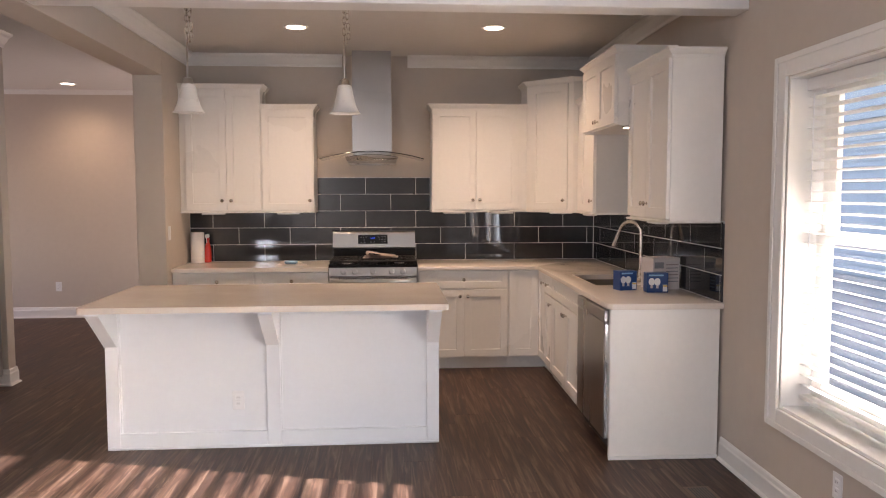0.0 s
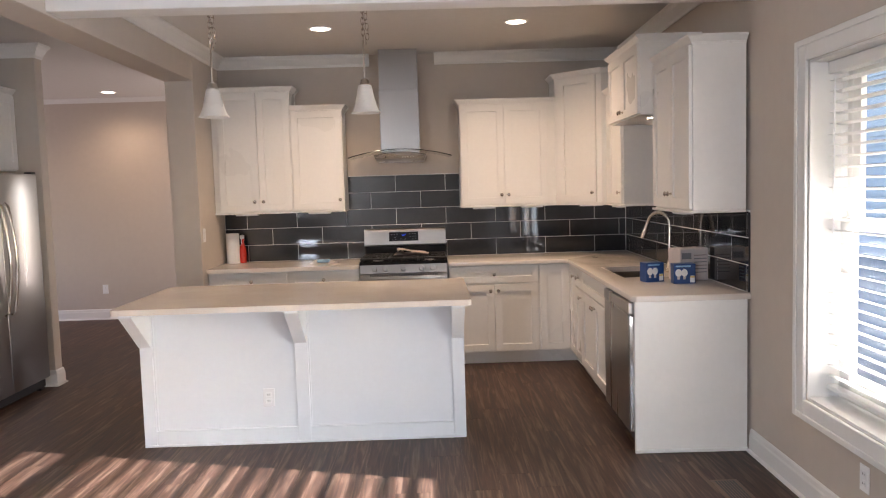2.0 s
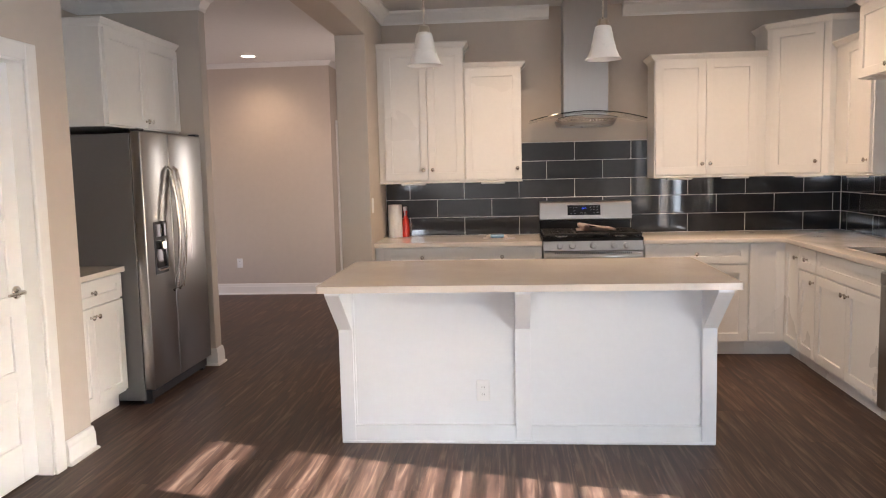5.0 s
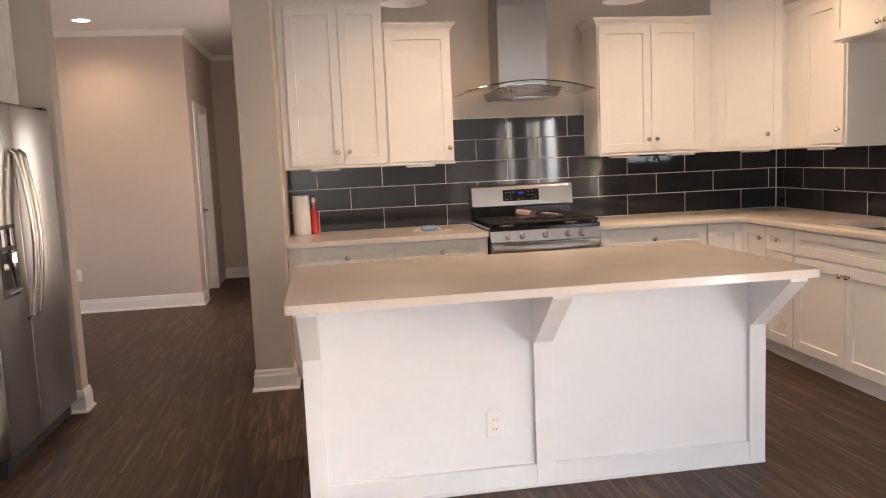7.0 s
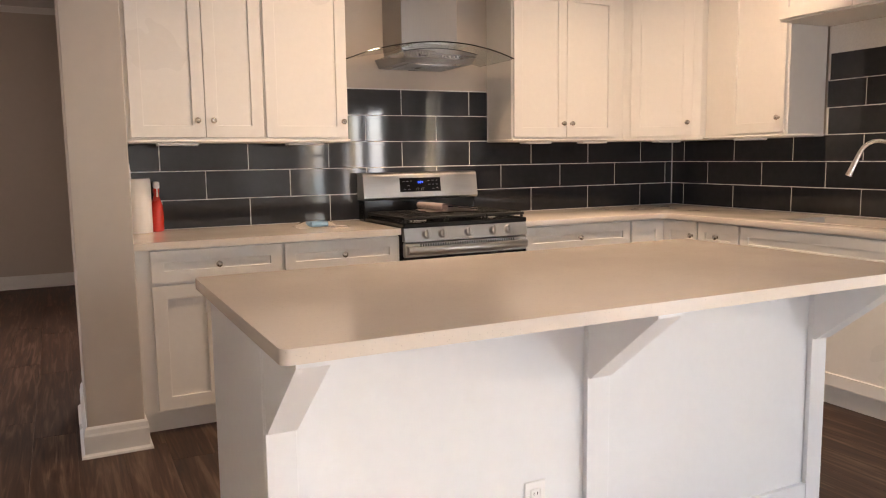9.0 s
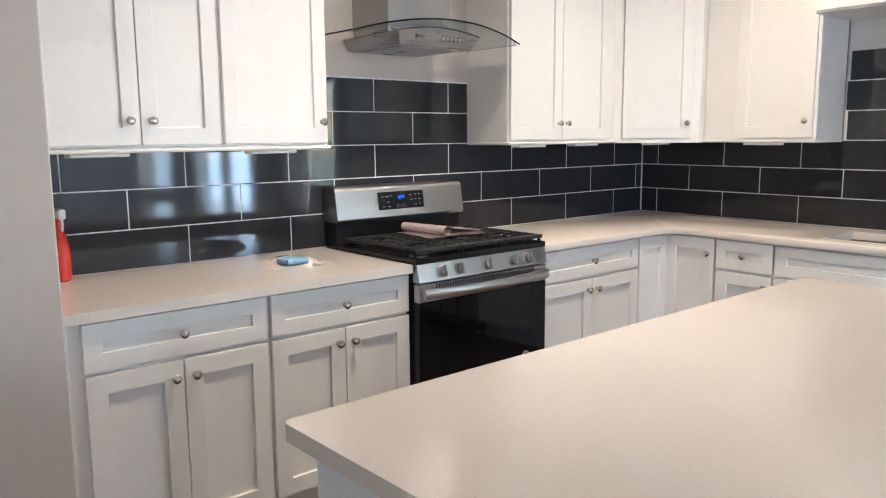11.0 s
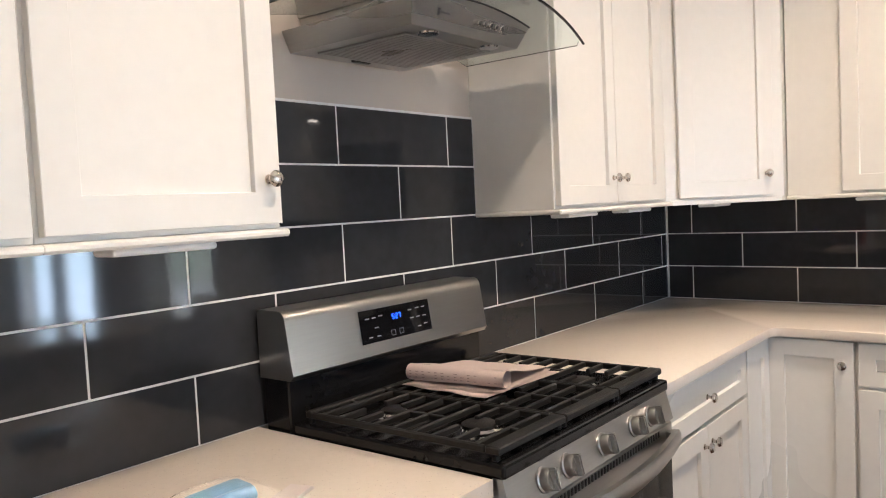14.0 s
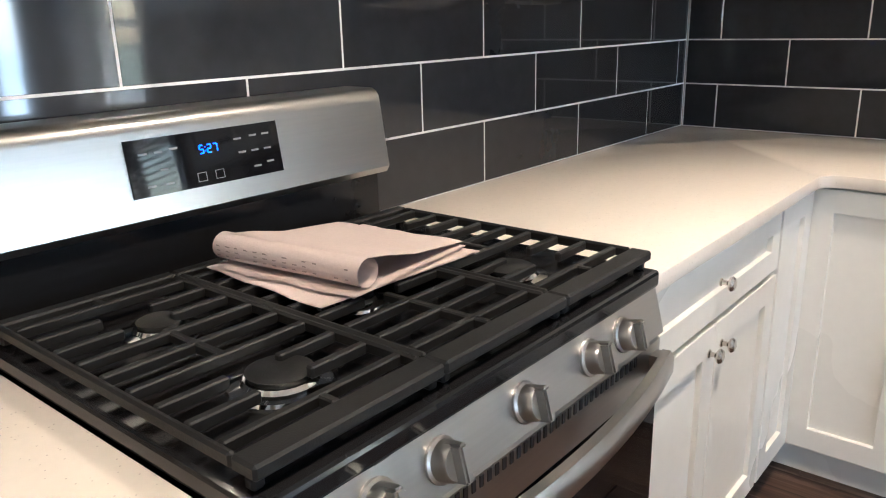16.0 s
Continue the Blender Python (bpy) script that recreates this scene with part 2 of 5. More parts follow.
def part(name, bm, mat, parent=None, label="", bevel=0.0, smooth=False, segments=1):
    if bevel:
        sharp = [e for e in bm.edges if len(e.link_faces) == 2 and e.calc_face_angle(0) > 0.6]
        bmesh.ops.bevel(bm, geom=sharp, offset=bevel, segments=segments, profile=0.5, affect="EDGES")
    bmesh.ops.recalc_face_normals(bm, faces=bm.faces)
    o = ORIGIN[parent] if parent else Vector((0, 0, 0))
    bmesh.ops.transform(bm, matrix=Matrix.Translation(-o) @ TURNED[0], verts=bm.verts)
    me = bpy.data.meshes.new(name)
    bm.to_mesh(me)
    bm.free()
    me.materials.append(mat)
    if smooth:
        me.polygons.foreach_set("use_smooth", [True] * len(me.polygons))
        me.set_sharp_from_angle(angle=radians(40))
    ob = new(name, me)
    if parent:
        ob.parent = parent
        ORIGIN[ob] = o
    if label:
        ob["label"] = label
    return ob


def structure(name, bm, mat, label, bevel=0.0):
    ob = part(name, bm, mat, None, label, bevel)
    ORIGIN[ob] = Vector((0, 0, 0))
    return tagged(ob, kind="structure", category=name.split("_")[0])


def box(x0, x1, y0, y1, z0, z1, bm=None):
    bm = bm or bmesh.new()
    m = Matrix.LocRotScale(((x0 + x1) / 2, (y0 + y1) / 2, (z0 + z1) / 2), None, (abs(x1 - x0), abs(y1 - y0), abs(z1 - z0)))
    bmesh.ops.create_cube(bm, size=1, matrix=m)
    return bm


def lathe(profile, m, segments=20, bm=None):
    """A turned body: (radius, height) pairs about the z axis of m."""
    bm = bm or bmesh.new()
    rings = []
    for r, h in profile:
        rings.append([bm.verts.new(m @ Vector((r * math.cos(a), r * math.sin(a), h))) for a in (2 * math.pi * i / segments for i in range(segments))])
    for a, b in zip(rings, rings[1:]):
        for i in range(segments):
            k = (i + 1) % segments
            bm.faces.new((a[i], a[k], b[k], b[i]))
    bm.faces.new(rings[0]), bm.faces.new(rings[-1])
    return bm


def tube(points, r, segments=10, bm=None):
    """A round bar along points."""
    bm = bm or bmesh.new()
    pts = [Vector(p) for p in points]
    rings = []
    for i, p in enumerate(pts):
        d = (pts[min(i + 1, len(pts) - 1)] - pts[max(i - 1, 0)]).normalized()
        side = d.cross(Vector((0, 0, 1)) if abs(d.z) < 0.9 else Vector((1, 0, 0))).normalized()
        up = side.cross(d)
        rr = r[i] if isinstance(r, (list, tuple)) else r
        rings.append([bm.verts.new(p + (side * math.cos(a) + up * math.sin(a)) * rr) for a in (2 * math.pi * k / segments for k in range(segments))])
    for a, b in zip(rings, rings[1:]):
        for i in range(segments):
            k = (i + 1) % segments
            bm.faces.new((a[i], a[k], b[k], b[i]))
    bm.faces.new(rings[0]), bm.faces.new(rings[-1])
    return bm


def sweep(profile, path, bm=None):
    """A moulding: (out, up) profile swept along path points (x, y, z); out is to the right of the way walked, mitred at corners."""
    bm = bm or bmesh.new()
    pts = [Vector(p) for p in path]
    rings = []
    for i, p in enumerate(pts):
        d0 = (pts[i] - pts[i - 1]).normalized() if i else (pts[1] - pts[0]).normalized()
        d1 = (pts[i + 1] - pts[i]).normalized() if i < len(pts) - 1 else d0
        n0, n1 = Vector((d0.y, -d0.x, 0)), Vector((d1.y, -d1.x, 0))
        n = (n0 + n1).normalized()
        n = n / max(0.3, n.dot(n0))
        rings.append([bm.verts.new(p + n * o + Vector((0, 0, u))) for o, u in profile])
    for a, b in zip(rings, rings[1:]):
        for i in range(len(profile)):
            k = (i + 1) % len(profile)
            bm.faces.new((a[i], a[k], b[k], b[i]))
    bm.faces.new(rings[0]), bm.faces.new(rings[-1])
    return bm


CROWN = ((0, 0), (0, -0.105), (0.012, -0.105), (0.016, -0.085), (0.03, -0.07), (0.055, -0.035), (0.078, -0.022), (0.085, -0.012), (0.085, 0))
CABCROWN = ((0, 0), (0.006, 0), (0.008, 0.012), (0.016, 0.018), (0.03, 0.034), (0.036, 0.040), (0.036, 0.05), (0, 0.05))
BASE = ((0, 0), (0.016, 0), (0.016, 0.095), (0.012, 0.105), (0.010, 0.125), (0.004, 0.134), (0, 0.134))
SHOE = ((0.016, 0), (0.030, 0), (0.028, 0.010), (0.016, 0.018))


# A cabinet front stands in a plane: its face map turns (along, out, up) into the room.
def south(y):
    return lambda u, w, v: Vector((u, y - w, v))


def west(x):
    return lambda u, w, v: Vector((x - w, u, v))


def east(x):
    return lambda u, w, v: Vector((x + w, u, v))


def slanted(p, q):
    p, q = Vector((*p, 0)), Vector((*q, 0))
    d = (q - p).normalized()
    out = Vector((d.y, -d.x, 0))
    return lambda u, w, v: p + d * u + out * w + Vector((0, 0, v))


def shaker(f, u0, u1, v0, v1, rail=0.062, thick=0.020, sink=0.012):
    """A framed front with a sunk panel and eased edges."""
    bm = bmesh.new()
    e = 0.0015

    def ring(du, w, dv=None):
        dv = du if dv is None else dv
        return [bm.verts.new(f(u, w, v)) for u, v in ((u0 + du, v0 + dv), (u1 - du, v0 + dv), (u1 - du, v1 - dv), (u0 + du, v1 - dv))]

    r = [ring(0, 0.001), ring(0, thick - e), ring(e, thick), ring(rail - 0.001, thick), ring(rail, thick - 0.001), ring(rail + 0.001, thick - sink)]
    for a, b in zip(r, r[1:]):
        for i in range(4):
            k = (i + 1) % 4
            bm.faces.new((a[i], a[k], b[k], b[i]))
    bm.faces.new(r[-1]), bm.faces.new(r[0])
    return bm


def knob(f, u, v, parent, thick=0.020):
    c = f(u, thick, v)
    out = (f(u, thick + 1, v) - c).normalized()
    m = Matrix.Translation(c) @ out.to_track_quat("Z", "Y").to_matrix().to_4x4()
    part("knob", lathe(((0.009, 0), (0.009, 0.002), (0.0055, 0.004), (0.005, 0.012), (0.008, 0.016), (0.0145, 0.019), (0.016, 0.023), (0.013, 0.028), (0.006, 0.0305)), m, 16), NICKEL, parent, "satin nickel knob", smooth=True)


def front(f, u0, u1, v0, v1, parent, knobs=(), name="door", rail=0.062):
    d = part(name, shaker(f, u0, u1, v0, v1, rail), CABINET, parent)
    for u, v in knobs:
        knob(f, u, v, d)
    return d


TOE, BOT, DRAWER0, DRAWER1, TOPZ = 0.10, 0.118, 0.722, 0.872, 0.880

# ---- structure ----
BWY, RWX, LWX, SOUTH = 7.245, 2.035, -3.01, -7.0
PX0, PX1, PY0 = -2.01, -1.775, 6.47

structure("wall_north", box(PX0, 2.30, BWY, BWY + 0.14, 0, CEIL), WALL, "greige painted kitchen wall behind the range")
structure("pier", box(PX0, PX1, PY0, BWY - 0.001, 0, CEIL), WALL, "greige painted wall stub beside the counter", 0.004)
structure("header_beam", box(PX0, PX1, SOUTH, PY0 - 0.001, 2.507, CEIL), WALL, "greige painted ceiling beam", 0.004)

# window wall: a blinded window, and behind the camera a glass patio door and two windows
TURNED[0] = SKEW
WY0, WY1, WZ0, WZ1, WTH = 2.67, 3.575, 0.49, 2.10, 0.21
DOOR_Y, SIDE_Y = (0.05, 1.95), (-1.9, -0.6)
bw = bmesh.new()
box(RWX, RWX + WTH, WY1, BWY + 0.1, 0, CEIL, bw)
edge = WY1
for y0, y1, z0, z1 in ((WY0, WY1, WZ0, WZ1), (*DOOR_Y, 0, 2.06), (*SIDE_Y, 0.6, 2.10)):
    if edge > y1:
        box(RWX, RWX + WTH, y1, edge, 0, CEIL, bw)
    if z0 > 0:
        box(RWX, RWX + WTH, y0, y1, 0, z0, bw)
    box(RWX, RWX + WTH, y0, y1, z1, CEIL, bw)
    edge = y0
box(RWX, RWX + WTH, SOUTH - 0.3, edge, 0, CEIL, bw)
structure("wall_east", bw, WALL, "greige painted wall with a cased window")
TURNED[0] = Matrix.Identity(4)

structure("wall_south", box(-3.2, 2.3, SOUTH - 0.14, SOUTH, 0, CEIL), WALL, "greige painted wall")

# pantry wall with a door opening, the fridge nook and its end stub
DY0, DY1 = 3.385, 4.19
bp_ = bmesh.new()
# the gap at y -6.45 to -3.95 is made up for the living area fill lamp
for y0, y1, z0, z1 in ((SOUTH, -6.45, 0, CEIL), (-6.45, -3.95, 0, 1.05), (-6.45, -3.95, 2.2, CEIL), (-3.95, DY0, 0, CEIL), (DY0, DY1, 2.05, CEIL), (DY1, 4.53, 0, CEIL)):
    box(LWX - 0.12, LWX, y0, y1, z0, z1, bp_)
structure("wall_west", bp_, WALL, "greige painted wall with a pantry door")
structure("nook_wall", box(-3.95, LWX - 0.121, 4.41, 4.53, 0, CEIL), WALL, "greige painted side wall of the fridge nook")
structure("nook_back_wall", box(-4.05, -3.95, 2.3, 6.46, 0, CEIL), WALL, "greige painted back wall of the fridge nook")
structure("nook_end_wall", box(-3.949, LWX, 6.345, 6.46, 0, CEIL), WALL, "greige painted wall end beside the fridge", 0.003)
structure("pantry_wall", box(-3.949, LWX - 0.121, 2.3, 2.4, 0, CEIL), WALL, "greige painted pantry wall")

# dining room and hall beyond the opening
FARY, HALLX = 9.82, -2.835
structure("far_wall", box(-7.0, HALLX, FARY, FARY + 0.12, 0, CEIL), WALL, "greige painted far room wall")
bh = bmesh.new()
for y0, y1, z0 in ((FARY + 0.121, 10.15, 0), (10.15, 10.95, 2.05), (10.95, 11.75, 0)):
    box(HALLX - 0.12, HALLX, y0, y1, z0, CEIL, bh)
structure("hall_wall", bh, WALL, "greige painted hallway wall with a doorway")
structure("hall_end_wall", box(-3.6, -1.5, 11.75, 11.87, 0, CEIL), WALL, "greige painted end wall of the hallway")
# the opening at y 8.25 to 9.25 is added to hold the hall fill lamp
bg_ = bmesh.new()
for y0, y1, z0, z1 in ((BWY + 0.141, 8.25, 0, CEIL), (8.25, 9.25, 0, 0.6), (8.25, 9.25, 2.1, CEIL), (9.25, 11.749, 0, CEIL)):
    box(-1.7, -1.58, y0, y1, z0, z1, bg_)
structure("hall_side_wall", bg_, WALL, "greige painted side wall of the hallway")
# the opening at y 7.4 to 9.0 is made up for the far room fill lamp
bf_ = bmesh.new()
for y0, y1, z0, z1 in ((6.46, 7.4, 0, CEIL), (7.4, 9.0, 0, 0.6), (7.4, 9.0, 2.1, CEIL), (9.0, FARY + 0.12, 0, CEIL)):
    box(-7.12, -7.0, y0, y1, z0, z1, bf_)
structure("far_side_wall", bf_, WALL, "greige painted side wall of the far room")
structure("far_near_wall", box(-7.0, -4.051, 6.34, 6.459, 0, CEIL), WALL, "greige painted wall of the far room")
structure("room_beyond_wall", box(-3.7, -3.6, FARY + 0.121, 11.87, 0, CEIL), WALL, "greige painted wall beyond the doorway")
structure("ceiling", box(-7.2, 2.4, SOUTH - 0.2, 12.0, CEIL, CEIL + 0.12), CEILING, "off-white painted ceiling")

# white beam between the living area and the kitchen, with its mouldings
structure("cross_beam", box(PX1 + 0.001, 2.1, 4.03, 4.20, 2.52, CEIL), TRIM, "white painted ceiling beam", 0.004)
structure("coffer_trim", sweep(CROWN, ((PX1, SOUTH, CEIL), (PX1, 4.03, CEIL), (1.96, 4.03, CEIL))), TRIM, "white crown moulding round the coffer")
bt = sweep(CROWN, ((PX1, 4.20, CEIL), (PX1, BWY, CEIL), (-0.36, BWY, CEIL)))
structure("crown_west", bt, TRIM, "white crown moulding over the cabinets")
structure("crown_east", sweep(CROWN, ((0.245, BWY, CEIL), (2.03, BWY, CEIL), (1.965, 4.20, CEIL))), TRIM, "white crown moulding over the cabinets")
structure("crown_nook", sweep(CROWN, ((-3.95, 4.53, CEIL), (-3.95, 6.345, CEIL), (LWX, 6.345, CEIL), (LWX, 6.46, CEIL))), TRIM, "white crown moulding in the nook")
structure("crown_far", sweep([(o * 0.55, u * 0.55) for o, u in CROWN], ((-7.0, FARY, CEIL), (HALLX, FARY, CEIL), (HALLX, 11.75, CEIL), (-1.7, 11.75, CEIL))), TRIM, "white crown moulding in the far room")


def baseboard(name, path):
    bm = sweep(BASE, path)
    structure(name, sweep(SHOE, path, bm), TRIM, "white painted moulded baseboard")


baseboard("baseboard_pier", ((PX0, BWY, 0), (PX0, PY0, 0), (PX1, PY0, 0), (PX1, 6.66, 0)))
baseboard("baseboard_far", ((-7.0, FARY, 0), (HALLX, FARY, 0), (HALLX, 10.06, 0)))
baseboard("baseboard_hall", ((HALLX, 11.75, 0), (-1.7, 11.75, 0)))
baseboard("baseboard_nook_end", ((-3.1, 6.345, 0), (LWX, 6.345, 0), (LWX, 6.46, 0), (-4.0, 6.46, 0)))
baseboard("baseboard_west", ((LWX, 4.285, 0), (LWX, 4.53, 0), (-3.2, 4.53, 0)))
baseboard("baseboard_west_near", ((LWX, SOUTH, 0), (LWX, DY0 - 0.095, 0)))
TURNED[0] = SKEW
baseboard("baseboard_east", ((RWX, 4.235, 0), (RWX, DOOR_Y[1] + 0.09, 0)))
TURNED[0] = Matrix.Identity(4)

# outdoors
structure("pavement", box(2.3, 10.3, -20, 30, -0.349, -0.30), CONCRETE, "pale concrete drive between the houses")
structure("ground", box(-60, 60, -60, 60, -0.5, -0.35), GRASS, "lawn round the house")


# Unseen roof on posts, added so the sun patch on the floor ends early.
def porch_roof():
    t = thing("porch_roof", (4, 1.5, 2.3), "unseen plain roof added outside the window to block the high sun", "porch roof")
    part("roof", box(2.3, 5.15, -3.0, 6.2, 2.46, 2.56), TRIM, t)
    for py in (-2.8, 6.0):
        part("post", box(4.95, 5.09, py - 0.07, py + 0.07, -0.36, 2.459), TRIM, t, bevel=0.006)


def neighbour_house():
    t = thing("neighbour_house", (11, 8, -0.35), "pale sided house seen through the blinds", "house")
    w = part("wall", box(10.5, 17, 2, 26, -0.36, 5.4), SIDING, t)
    for k in range(24):
        part("siding_board", box(10.47, 10.499, 2, 26, -0.3 + 0.23 * k, -0.1 + 0.23 * k), SIDING, w)
    bm = bmesh.new()
    v = [bm.verts.new(p) for p in ((10, 1.5, 5.4), (17.5, 1.5, 5.4), (13.7, 1.5, 8), (10, 26.5, 5.4), (17.5, 26.5, 5.4), (13.7, 26.5, 8))]
    for q in ((0, 1, 2), (5, 4, 3), (0, 2, 5, 3), (1, 4, 5, 2), (0, 3, 4, 1)):
        bm.faces.new([v[i] for i in q])
    part("roof", bm, ROOF, t)
    for y in (6.5, 10.4, 14.5, 18.6):
        for z in (0.6, 3.2):
            wd = part("window", box(10.42, 10.465, y - 0.62, y + 0.62, z, z + 1.7), TRIM, t)
            part("pane", box(10.40, 10.419, y - 0.5, y + 0.5, z + 0.1, z + 1.6), SLATE, wd)


porch_roof()
neighbour_house()


# ---- window with blinds ----
def blinded_window():
    t = thing("window_1", (RWX, 3.12, WZ0), "white double-hung window with a lowered slatted blind", "window", kind="structure")
    c = 0.092

    def casing(y0, y1, z0, z1, name="casing"):
        p = part(name, box(RWX - 0.018, RWX - 0.0005, y0, y1, z0, z1), TRIM, t, bevel=0.004)
        return p

    casing(WY1, WY1 + c, WZ0 - c, WZ1 + c)
    casing(WY0 - c, WY0, WZ0 - c, WZ1 + c)
    casing(WY0 + 0.0005, WY1 - 0.0005, WZ1, WZ1 + c)
    casing(WY0 + 0.0005, WY1 - 0.0005, WZ0 - c, WZ0)
    for y0, y1, z0, z1 in ((WY1 + 0.068, WY1 + c + 0.006, WZ0 - c - 0.006, WZ1 + c + 0.006), (WY0 - c - 0.006, WY0 - 0.068, WZ0 - c - 0.006, WZ1 + c + 0.006), (WY0 - 0.0675, WY1 + 0.0675, WZ1 + 0.068, WZ1 + c + 0.006), (WY0 - 0.0675, WY1 + 0.0675, WZ0 - c - 0.006, WZ0 - 0.068)):
        part("casing_band", box(RWX - 0.027, RWX - 0.0183, y0, y1, z0, z1), TRIM, t, bevel=0.003)
    for y0, y1, z0, z1 in ((WY1 - 0.012, WY1 - 0.0005, WZ0 + 0.0005, WZ1 - 0.0005), (WY0 + 0.0005, WY0 + 0.012, WZ0 + 0.0005, WZ1 - 0.0005), (WY0 + 0.0125, WY1 - 0.0125, WZ1 - 0.012, WZ1 - 0.0005), (WY0 + 0.0125, WY1 - 0.0125, WZ0 + 0.0005, WZ0 + 0.014)):
        part("jamb", box(RWX + 0.0005, RWX + WTH, y0, y1, z0, z1), TRIM, t)
    zr, y0, y1 = 1.337, WY0 + 0.0125, WY1 - 0.0125
    s = 0.11
    for z0, z1, x, foot in ((WZ0 + 0.0145, zr + 0.028, RWX + 0.15, 0.12), (zr - 0.028, WZ1 - 0.0125, RWX + 0.178, 0.056)):
        bm = bmesh.new()
        head = 0.056 if foot > 0.1 else 0.08
        box(x, x + 0.026, y0, y0 + s, z0, z1, bm), box(x, x + 0.026, y1 - s, y1, z0, z1, bm)
        box(x, x + 0.026, y0 + s, y1 - s, z0, z0 + foot, bm), box(x, x + 0.026, y0 + s, y1 - s, z1 - head, z1, bm)
        sash = part("sash", bm, TRIM, t)
        pane = part("pane", box(x + 0.011, x + 0.015, y0 + s - 0.003, y1 - s + 0.003, z0 + foot - 0.003, z1 - head + 0.003), GLASS, sash)
        pane.visible_shadow = False
    part("sash_lock", box(RWX + 0.14, RWX + 0.1495, (y0 + y1) / 2 - 0.03, (y0 + y1) / 2 + 0.03, zr + 0.005, zr + 0.022), WHITE, t, bevel=0.003)


def blinds(y0, y1):
    BX = RWX + 0.073
    t = thing("window_blind", (BX + 0.04, (y0 + y1) / 2, WZ1 - 0.02), "white slatted blind lowered in the window", "window blind", "window blinds")
    part("headrail", box(BX + 0.008, BX + 0.066, y0, y1, WZ1 - 0.07, WZ1 - 0.0135), BLIND, t, bevel=0.003)
    zb, zt, step = WZ0 + 0.069, WZ1 - 0.09, 0.0495
    part("bottom_rail", box(BX + 0.012, BX + 0.062, y0 + 0.004, y1 - 0.004, zb - 0.014, zb + 0.008), BLIND, t, bevel=0.004)
    tilt = Matrix.Rotation(radians(10), 4, "Y")
    for k in range(int((zt - zb) / step)):
        z = zb + step * (k + 1)
        bm = bmesh.new()
        n = 4
        rows = []
        for i in range(n + 1):
            a = i / n - 0.5
            p = tilt @ Vector((a * 0.047, 0, 0.004 * (1 - 4 * a * a)))
            rows.append([bm.verts.new((BX + 0.037 + p.x, y, z + p.z + dz)) for dz in (0, 0.0025) for y in (y0 + 0.005, y1 - 0.005)])
        for a, b in zip(rows, rows[1:]):
            bm.faces.new((a[0], a[1], b[1], b[0])), bm.faces.new((a[2], a[3], b[3], b[2]))
            bm.faces.new((a[0], b[0], b[2], a[2])), bm.faces.new((a[1], b[1], b[3], a[3]))
        bm.faces.new((rows[0][0], rows[0][1], rows[0][3], rows[0][2])), bm.faces.new((rows[-1][0], rows[-1][1], rows[-1][3], rows[-1][2]))
        part("slat", bm, BLIND, t)
    for y in (y0 + 0.12, y1 - 0.12):
        for x in (BX + 0.0125, BX + 0.0615):
            part("ladder_cord", tube(((x, y, zb), (x, y, zt + 0.02)), 0.0009, 5), BLIND, t)
    part("tilt_wand", tube(((BX + 0.006, y1 - 0.07, zt), (BX + 0.004, y1 - 0.07, zt - 0.72)), 0.0035, 6), WHITE, t)


TURNED[0] = SKEW
blinded_window()
blinds(WY0 + 0.016, WY1 - 0.016)
TURNED[0] = Matrix.Identity(4)


